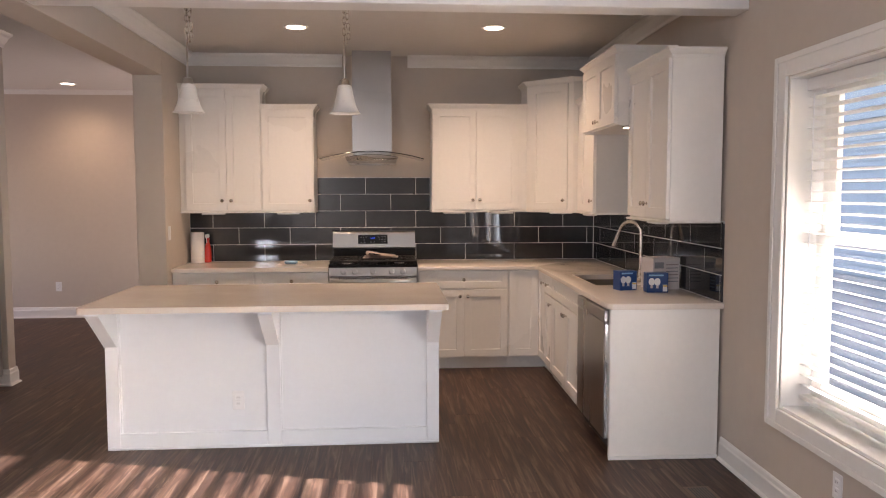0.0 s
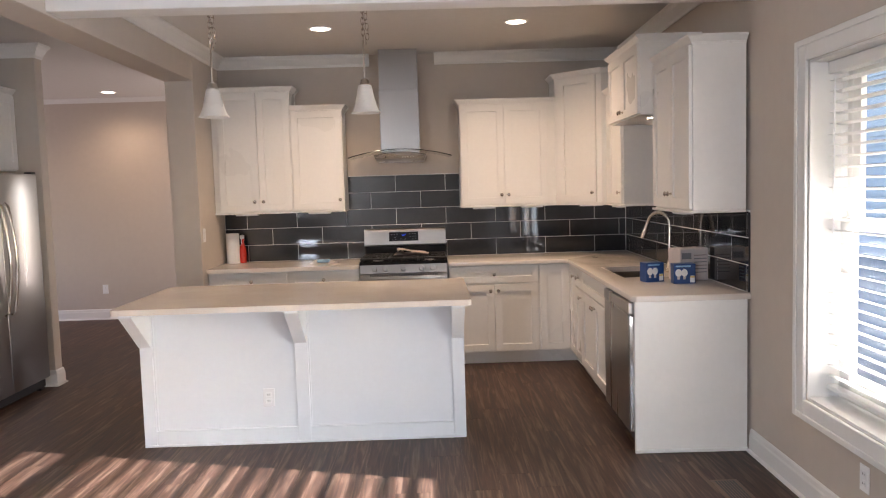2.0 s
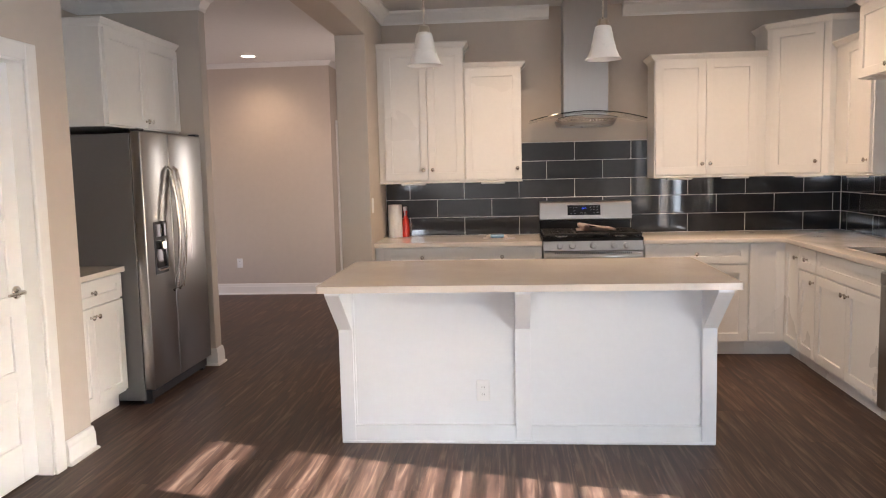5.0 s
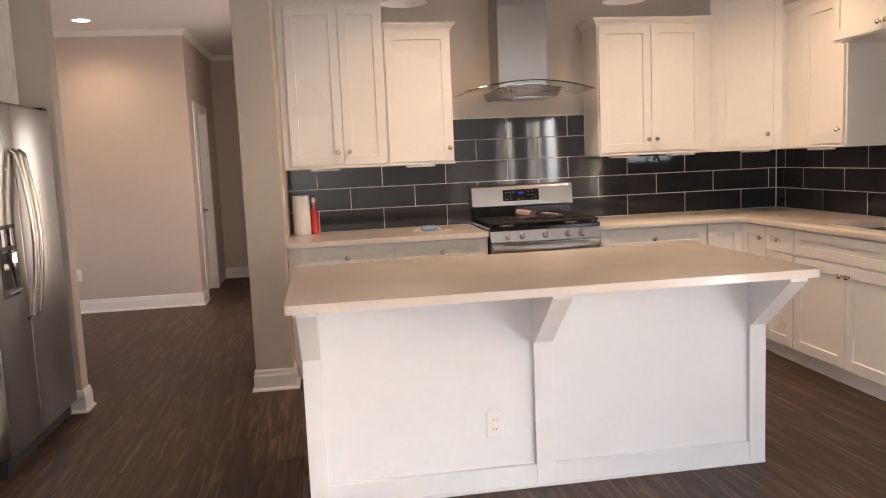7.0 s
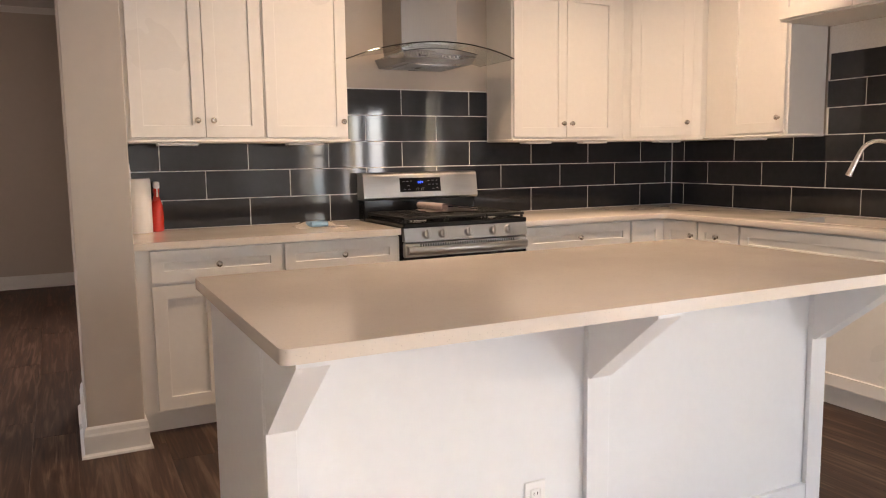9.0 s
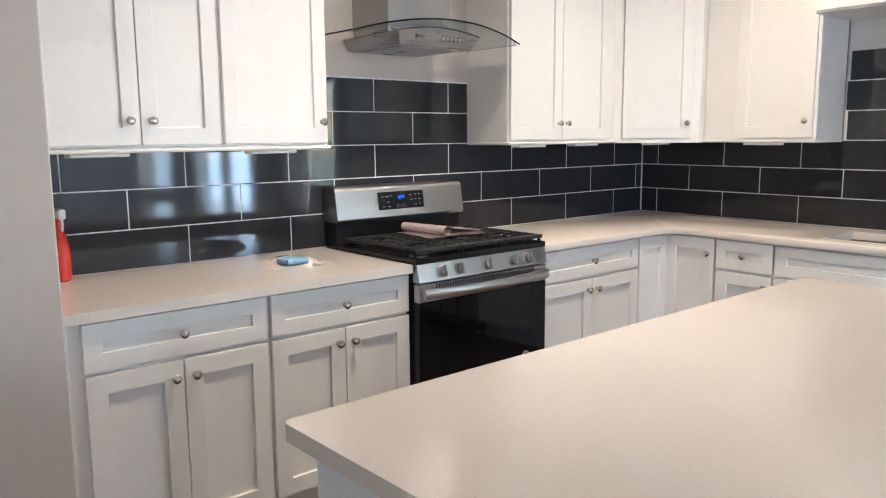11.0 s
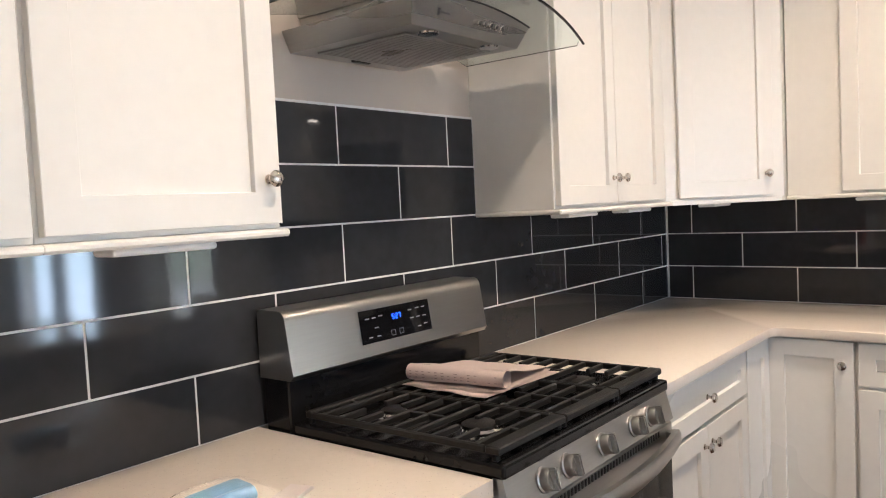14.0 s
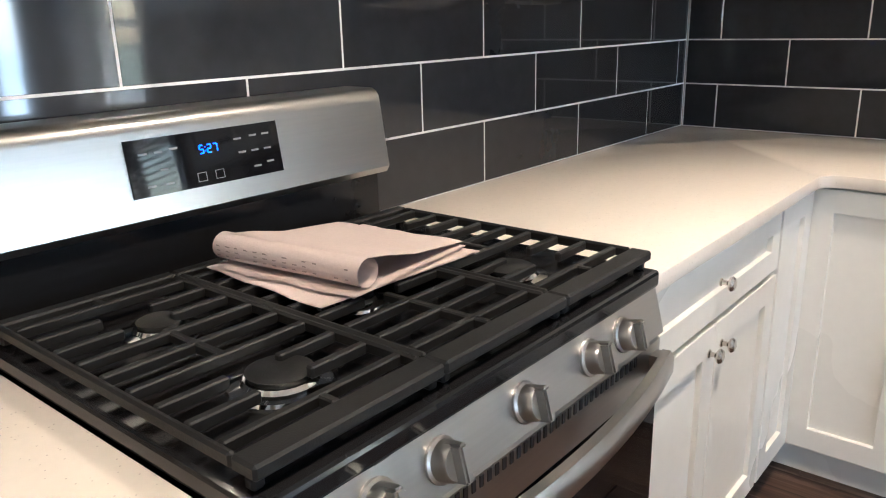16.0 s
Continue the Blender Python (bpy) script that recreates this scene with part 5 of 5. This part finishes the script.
# ---- fridge nook ----
def refrigerator():
    x1, y0, y1, zt = -3.02, 5.325, 6.275, 1.768
    t = thing("refrigerator", (-3.4, 5.86, 0), "stainless side-by-side refrigerator with water dispenser", "refrigerator")
    part("body", box(-3.84, x1 - 0.075, y0 + 0.004, y1 - 0.004, 0.025, zt - 0.012), FRIDGE_SIDE, t, bevel=0.004)
    part("grille", box(x1 - 0.074, x1 - 0.035, y0 + 0.02, y1 - 0.02, 0.025, 0.092), DARK, t)
    ys = 5.722
    doors = []
    for a, b in ((y0, ys - 0.003), (ys + 0.003, y1)):
        d = part("door", box(x1 - 0.070, x1, a, b, 0.098, zt), STEEL_V, t, bevel=0.010, segments=3, smooth=True)
        doors.append(d)
        hy = b - 0.042 if b < 6 else a + 0.042
        pts = [(x1 + 0.004, hy, 0.70)] + [(x1 + 0.028 + 0.040 * math.sin(math.pi * i / 12), hy, 0.72 + 0.80 * i / 12) for i in range(13)] + [(x1 + 0.004, hy, 1.54)]
        part("handle", tube(pts, 0.0125, 12), NICKEL, d, "curved steel handle", smooth=True)
        part("hinge_cover", box(x1 - 0.065, x1 - 0.005, (a if b < 6 else b - 0.07), (a + 0.07 if b < 6 else b), zt + 0.0005, zt + 0.016), DARK, d, bevel=0.004)
    f0 = part("dispenser", box(x1 - 0.0005, x1 + 0.004, 5.428, 5.618, 0.84, 1.185), DARK, doors[0], "black water and ice dispenser", bevel=0.002)
    part("dispenser_recess", box(x1 + 0.0042, x1 + 0.0055, 5.448, 5.598, 0.88, 1.06), BLACKGLASS, doors[0])
    part("dispenser_panel", box(x1 + 0.0042, x1 + 0.006, 5.448, 5.598, 1.085, 1.165), BLACKGLASS, doors[0])
    part("spout", box(x1 + 0.0056, x1 + 0.03, 5.498, 5.548, 1.00, 1.055), CHROME, doors[0], bevel=0.004)
    part("drip_tray", box(x1 + 0.0042, x1 + 0.022, 5.453, 5.593, 0.862, 0.872), CHROME, doors[0])
    for y in (y0 + 0.05, y1 - 0.05):
        part("foot", box(x1 - 0.10, x1 - 0.045, y - 0.025, y + 0.025, 0, 0.0245), DARK, t)


refrigerator()
EF = east(-3.205)
wall_cabinet("deep white shaker cabinet over the refrigerator", EF, 5.25, 6.335, 1.80, 2.415, [(5.275, 5.798, [(5.77, 1.855)]), (5.802, 6.325, [(5.83, 1.855)])], back=0.70, rail=False, right=False)
base_cabinet("white shaker base cabinet in the fridge nook", east(-3.215), 4.545, 5.318, 0.60, [("drawer", 4.56, 5.308, DRAWER0, DRAWER1, [(4.955, 0.797)]), ("door", 4.56, 4.955, D0, D1, [(4.925, 0.652)]), ("door", 4.96, 5.308, D0, D1, [(4.99, 0.652)])])
slab("countertop", "pale quartz countertop in the fridge nook", [(-3.945, 4.535), (-3.175, 4.535), (-3.175, 5.320), (-3.945, 5.320)], CT0, CT1)
wall_cabinet("white shaker wall cabinet in the fridge nook", east(-3.60), 4.535, 5.245, UZ, 2.30, [(4.545, 4.952, [(4.925, KZ)]), (4.956, 5.235, [(4.985, KZ)])], back=0.34, left=False, right=False)


# ---- small things on the counters ----
def paper_towel():
    t = thing("paper_towel_roll", (-1.69, 7.14, CT1), "white paper towel roll standing on the counter", "paper towel")
    part("roll", lathe(((0.020, 0.001), (0.058, 0.001), (0.060, 0.006), (0.060, 0.274), (0.057, 0.279), (0.020, 0.279), (0.020, 0.27)), Matrix.Translation((-1.685, 7.14, CT1)), 32), PAPER, t, smooth=True)
    part("core", lathe(((0.0195, 0.002), (0.0195, 0.2785), (0.017, 0.2785), (0.017, 0.003)), Matrix.Translation((-1.685, 7.14, CT1)), 24), CARD, t)


def spray_bottle():
    t = thing("spray_bottle", (-1.598, 7.16, CT1), "red plastic spray bottle with white trigger", "spray bottle")
    m = Matrix.Translation((-1.598, 7.16, CT1))
    part("bottle", lathe(((0.026, 0.0005), (0.031, 0.004), (0.031, 0.10), (0.029, 0.135), (0.020, 0.165), (0.013, 0.19), (0.013, 0.205)), m, 24), RED, t, smooth=True)
    part("collar", lathe(((0.016, 0.2055), (0.016, 0.226)), m, 20), RED, t)
    part("trigger_head", box(-1.611, -1.585, 7.105, 7.182, CT1 + 0.2265, CT1 + 0.262), WHITE, t, "white spray head", bevel=0.007, segments=2)
    part("trigger", tube(((-1.598, 7.118, CT1 + 0.228), (-1.598, 7.112, CT1 + 0.205), (-1.598, 7.120, CT1 + 0.185)), 0.004, 8), WHITE, t)


def packet():
    t = thing("cloth_packet", (-0.80, 6.90, CT1), "blue folded cloth in clear plastic wrap", "packet")
    bm = box(-0.868, -0.757, 6.870, 6.925, CT1 + 0.003, CT1 + 0.028)
    part("cloth", bm, BLUEFILM, t, bevel=0.008, segments=2, smooth=True)
    part("cloth_roll", tube(((-0.855, 6.868, CT1 + 0.016), (-0.765, 6.868, CT1 + 0.016)), 0.014, 12), BLUEFILM, t, smooth=True)
    rng = random.Random(4)
    bm = bmesh.new()
    n = 8
    g = [[bm.verts.new((-0.925 + 0.215 * i / n, 6.825 + 0.15 * j / n, CT1 + 0.001 + 0.034 * max(0, 1 - (2 * i / n - 1) ** 4) * max(0, 1 - (2 * j / n - 1) ** 4) + rng.uniform(0, 0.004))) for j in range(n + 1)] for i in range(n + 1)]
    for i in range(n):
        for j in range(n):
            bm.faces.new((g[i][j], g[i + 1][j], g[i + 1][j + 1], g[i][j + 1]))
    w = part("plastic_wrap", bm, CLEARFILM, t, "crumpled clear plastic wrap", smooth=True)
    w.visible_shadow = False
    t2 = thing("paper_slip", (-0.71, 6.83, CT1), "small folded pale paper slip", "paper slip")
    m = pose(-0.715, 6.825, CT1, 0, 0, 20)
    for k, (dx, dz) in enumerate(((0, 0.001), (0.006, 0.005))):
        bq = box(-0.045 + dx, 0.045 - dx, -0.022, 0.022, dz, dz + 0.003)
        bmesh.ops.transform(bq, matrix=m, verts=bq.verts)
        part("sheet", bq, CARD, t2)


def newspaper():
    t = thing("folded_paper", (-0.02, 6.93, 0.97), "pinkish printed paper folded on the grate", "paper")
    z = 0.9705
    for k, (a, w, h) in enumerate(((93, 0.27, 0.31), (84, 0.26, 0.27))):
        m = pose(-0.015, 6.905, z + 0.004 * k, 0, 0, -a)
        bm = bmesh.new()
        n = 8
        lo = [[bm.verts.new(m @ Vector((-w / 2 + w * i / n, -h / 2 + h * j, 0.0015 * math.sin(i * 1.7 + k) + 0.0015 + dz))) for j in (0, 0.5, 1)] for dz in (0, 0.0016) for i in range(n + 1)]
        for base in (0, n + 1):
            for i in range(n):
                for j in range(2):
                    bm.faces.new((lo[base + i][j], lo[base + i + 1][j], lo[base + i + 1][j + 1], lo[base + i][j + 1]))
        part("sheet", bm, NEWS, t)
    m = pose(-0.042, 6.915, z + 0.009, 0, 0, -83)
    # rolled upper fold: a flattened scroll
    bm = bmesh.new()
    prof = []
    for i in range(21):
        a = math.pi * 2 * i / 20
        prof.append((-0.075 + 0.022 * math.cos(a), 0.022 + 0.020 * math.sin(a)))
    L = 0.275
    rings = [[bm.verts.new(m @ Vector((x, y + 0.003 * math.sin(x * 40), zz))) for y, zz in prof] for x in (-L / 2, -L / 4, 0, L / 4, L / 2)]
    for a, b in zip(rings, rings[1:]):
        for i in range(20):
            bm.faces.new((a[i], a[i + 1], b[i + 1], b[i]))
    part("roll", bm, NEWS, t, smooth=True)
    bm = bmesh.new()
    pr = [(-0.075, 0.0425), (-0.035, 0.036), (0.03, 0.020), (0.165, 0.004)]
    n = 8
    g = [[bm.verts.new(m @ Vector((-L / 2 + 0.02 + (L - 0.02) * i / n, y, zz + 0.0012 * math.sin(i * 2.1)))) for y, zz in pr] for i in range(n + 1)]
    for i in range(n):
        for j in range(3):
            bm.faces.new((g[i][j], g[i + 1][j], g[i + 1][j + 1], g[i][j + 1]))
    part("flap", bm, NEWS, t, smooth=True)
    rng = random.Random(7)
    bm = bmesh.new()
    for k in range(14):
        x = -L / 2 + 0.012 + 0.0185 * k
        for r in range(3):
            if rng.random() < 0.75:
                yy, z2 = -0.0978, 0.014 + 0.007 * r
                vs = [bm.verts.new(m @ Vector((x + dx, yy, z2 + dz))) for dx, dz in ((0, 0), (0.010 * rng.uniform(0.5, 1), 0), (0.010 * rng.uniform(0.5, 1), 0.002), (0, 0.002))]
                bm.faces.new(vs)
    tagged(part("printed_lines", bm, INK, t), kind="stuff")


def bulb_box(x, y, rz, w, h, d, label):
    t = thing("light_bulb_box", (x, y, CT1), label, "box", "light bulb boxes")
    m = pose(x, y, CT1 + 0.0005, 0, 0, rz)

    def put(name, b, mat, par, lab="", bev=0.0):
        bmesh.ops.transform(b, matrix=m, verts=b.verts)
        return part(name, b, mat, par, lab, bev)

    c = put("carton", box(-w / 2, w / 2, -d / 2, d / 2, 0, h), BLUEBOX, t, "", 0.0015)
    for dx in (-0.018, 0.018):
        bm = bmesh.new()
        ring = [bm.verts.new((-0.02 + dx + 0.020 * math.cos(a), -d / 2 - 0.0012, h * 0.55 + 0.024 * math.sin(a))) for a in (2 * math.pi * i / 18 for i in range(18))]
        bm.faces.new(ring)
        put("printed_bulb", bm, WHITE, c)
        put("printed_bulb_base", box(-0.02 + dx - 0.008, -0.02 + dx + 0.008, -d / 2 - 0.0012, -d / 2 - 0.0006, h * 0.22, h * 0.36), CARD, c)
    put("print_bar", box(-w / 2 + 0.012, w / 2 - 0.03, -d / 2 - 0.0012, -d / 2 - 0.0006, h * 0.84, h * 0.92), LIGHTBLUE, c)
    put("print_panel", box(w / 2 - 0.034, w / 2 - 0.006, -d / 2 - 0.0012, -d / 2 - 0.0006, h * 0.06, h * 0.40), WHITE, c)
    put("print_stripe", box(w / 2 - 0.034, w / 2 - 0.006, -d / 2 - 0.0016, -d / 2 - 0.0012, h * 0.30, h * 0.38), YELLOW, c)
    for k in range(4):
        put("side_print", box(w / 2 + 0.0006, w / 2 + 0.0012, -d / 2 + 0.01, d / 2 - 0.012, h * (0.2 + 0.17 * k), h * (0.26 + 0.17 * k)), LIGHTBLUE, c)


def tall_carton():
    t = thing("cardboard_carton", (1.83, 4.91, CT1), "pale printed cardboard carton on the counter", "box")
    m = pose(1.850, 4.95, CT1 + 0.0005, 0, 0, 8)

    def put(name, b, mat, par, bev=0.0):
        bmesh.ops.transform(b, matrix=m, verts=b.verts)
        return part(name, b, mat, par, "", bev)

    c = put("carton", box(-0.095, 0.095, -0.085, 0.085, 0, 0.205), CARD, t, 0.002)
    put("lid_flap", box(-0.094, 0.094, -0.084, 0.003, 0.2055, 0.208), CARD, c)
    for k in range(6):
        put("print_bar", box(-0.002, 0.085, -0.0862, -0.0854, 0.05 + 0.022 * k, 0.056 + 0.022 * k), INK if k % 3 == 2 else PRINT, c)
    put("print_bar", box(-0.085, -0.02, -0.0862, -0.0854, 0.14, 0.18), PRINT, c)


paper_towel()
spray_bottle()
packet()
newspaper()
bulb_box(1.595, 4.895, 14, 0.125, 0.125, 0.085, "blue light bulb carton beside the sink")
bulb_box(1.755, 4.765, -4, 0.135, 0.125, 0.085, "blue light bulb carton in front of a pale carton")
tall_carton()


def floor_vent():
    t = thing("floor_vent", (1.66, 3.69, 0), "brown metal floor vent in the planks", "floor vent")
    x0, x1, y0, y1 = 1.58, 1.72, 3.56, 3.83
    part("frame", box(x0, x1, y0, y1, 0.0012, 0.004), VENT, t, bevel=0.001)
    for k in range(7):
        part("louvre", box(x0 + 0.02 + 0.0148 * k, x0 + 0.028 + 0.0148 * k, y0 + 0.02, y1 - 0.02, 0.0042, 0.0055), DARK, t)


floor_vent()


# ---- tiles ----
PITCH, ROW, GAP, PHASE = 0.470, 0.1556, 0.0050, -1.094


def tile_mesh(name, w, h):
    bm = box(-w / 2, w / 2, -0.0005, 0.003, -h / 2, h / 2)
    bmesh.ops.bevel(bm, geom=[e for e in bm.edges if all(v.co.y < 0 for v in e.verts)], offset=0.0006, segments=1, affect="EDGES")
    me = bpy.data.meshes.new(name)
    bm.to_mesh(me)
    bm.free()
    me.materials.append(TILE)
    return me


TILE_MESHES = {}


def tile(parent, m, w, h):
    key = (round(w, 3), round(h, 3))
    if key not in TILE_MESHES:
        TILE_MESHES[key] = tile_mesh("tile", w, h)
    ob = new("tile", TILE_MESHES[key])
    ob.parent = parent
    ob.matrix_basis = m


def tile_field(parent, place, a0, a1, r0, r1, phase, jitter):
    """Rows r0 to r1 of a running bond between a0 and a1; place turns (along, up) into a pose."""
    for r in range(r0, r1):
        z0 = CT1 + 0.003 + r * ROW
        k = math.floor((a0 - phase) / PITCH) - 1
        while True:
            s = phase + k * PITCH + (PITCH / 2 if r % 2 else 0)
            k += 1
            if s >= a1 - 0.006:
                break
            u0, u1 = max(s, a0) + GAP / 2, min(s + PITCH, a1) - GAP / 2
            if u1 - u0 < 0.012:
                continue
            m = place((u0 + u1) / 2, z0 + (ROW - GAP) / 2)
            tile(parent, m @ pose(0, jitter.uniform(-0.0003, 0.0003), 0, jitter.uniform(-0.12, 0.12), 0, jitter.uniform(-0.08, 0.08)), u1 - u0, ROW - GAP)


jit = random.Random(3)
bm = box(PX1 + 0.001, 2.030, BWY - 0.008, BWY - 0.0005, CT1 + 0.0005, CT1 + 0.003 + 3 * ROW)
box(-0.602, 0.4515, BWY - 0.008, BWY - 0.0005, CT1 + 0.003 + 3 * ROW, CT1 + 0.003 + 5 * ROW + 0.002, bm)
back = structure("backsplash_north", bm, GROUT, "dark glazed tile backsplash with pale grout")
north = lambda u, v: pose(u, BWY - 0.0085, v)
tile_field(back, north, PX1 + 0.002, 2.024, 0, 3, PHASE, jit)
tile_field(back, north, -0.601, 0.451, 3, 5, PHASE, jit)
TURNED[0] = SKEW
bm = box(RWX - 0.008, RWX - 0.0005, 4.262, BWY - 0.012, CT1 + 0.0005, CT1 + 0.003 + 3 * ROW)
box(RWX - 0.008, RWX - 0.0005, 5.037, 5.948, CT1 + 0.003 + 3 * ROW, CT1 + 0.003 + 6.97 * ROW, bm)
side = structure("backsplash_east", bm, GROUT, "dark glazed tile backsplash with pale grout")
TURNED[0] = Matrix.Identity(4)
eastw = lambda u, v: SKEW @ pose(RWX - 0.0085, u, v, 0, 0, -90)
EPH = 7.110 - 6 * PITCH
tile_field(side, eastw, 4.264, BWY - 0.014, 0, 3, EPH, jit)
tile_field(side, eastw, 5.039, 5.946, 3, 6, EPH, jit)
part("tile_edge", box(1.962, 1.9735, 4.2625, 4.2640, CT1 + 0.001, 1.37), DARK, None).parent = side

# ---- floor planks ----
structure("floor", box(-7.2, 2.4, SOUTH - 0.2, 12.0, -0.10, -0.009), DARK, "dark brown wood-look vinyl plank floor")
floor = bpy.data.objects["floor"]
PW, PL = 0.182, 1.22
bm = box(-PW / 2 + 0.0002, PW / 2 - 0.0002, -PL / 2 + 0.0002, PL / 2 - 0.0002, -0.008, 0)
bmesh.ops.bevel(bm, geom=[e for e in bm.edges if all(v.co.z > -0.001 for v in e.verts)], offset=0.0005, segments=1, affect="EDGES")
pm = bpy.data.meshes.new("plank")
bm.to_mesh(pm)
bm.free()
pm.materials.append(PLANK)
verts, faces = [], []
fr = random.Random(11)
for i in range(53):
    x = -7.15 + PW * (i + 0.5)
    shift = fr.choice((0.0, 0.31, 0.62, 0.93)) + fr.uniform(-0.05, 0.05)
    for k in range(17):
        y = SOUTH - 0.2 - shift + PL * (k + 0.5)
        if y > 12.6:
            continue
        if -3.3 < x < 2.05 and 1.6 < y < 8.4:
            ob = new("plank", pm)
            ob.parent = floor
            ob.location = (x, y, 0)
        else:
            b = len(verts)
            a, c = PW / 2 - 0.0006, PL / 2 - 0.0006
            verts += [(x + sx * a, y + sy * c, z) for z in (-0.008, 0) for sx, sy in ((-1, -1), (1, -1), (1, 1), (-1, 1))]
            faces += [tuple(b + q for q in f) for f in ((4, 5, 6, 7), (0, 1, 5, 4), (1, 2, 6, 5), (2, 3, 7, 6), (3, 0, 4, 7))]
me = bpy.data.meshes.new("far_planks")
me.from_pydata(verts, [], faces)
me.materials.append(PLANK_REST)
rest = new("far_planks", me)
rest.parent = floor
tagged(rest, "dark brown vinyl planks", kind="stuff")
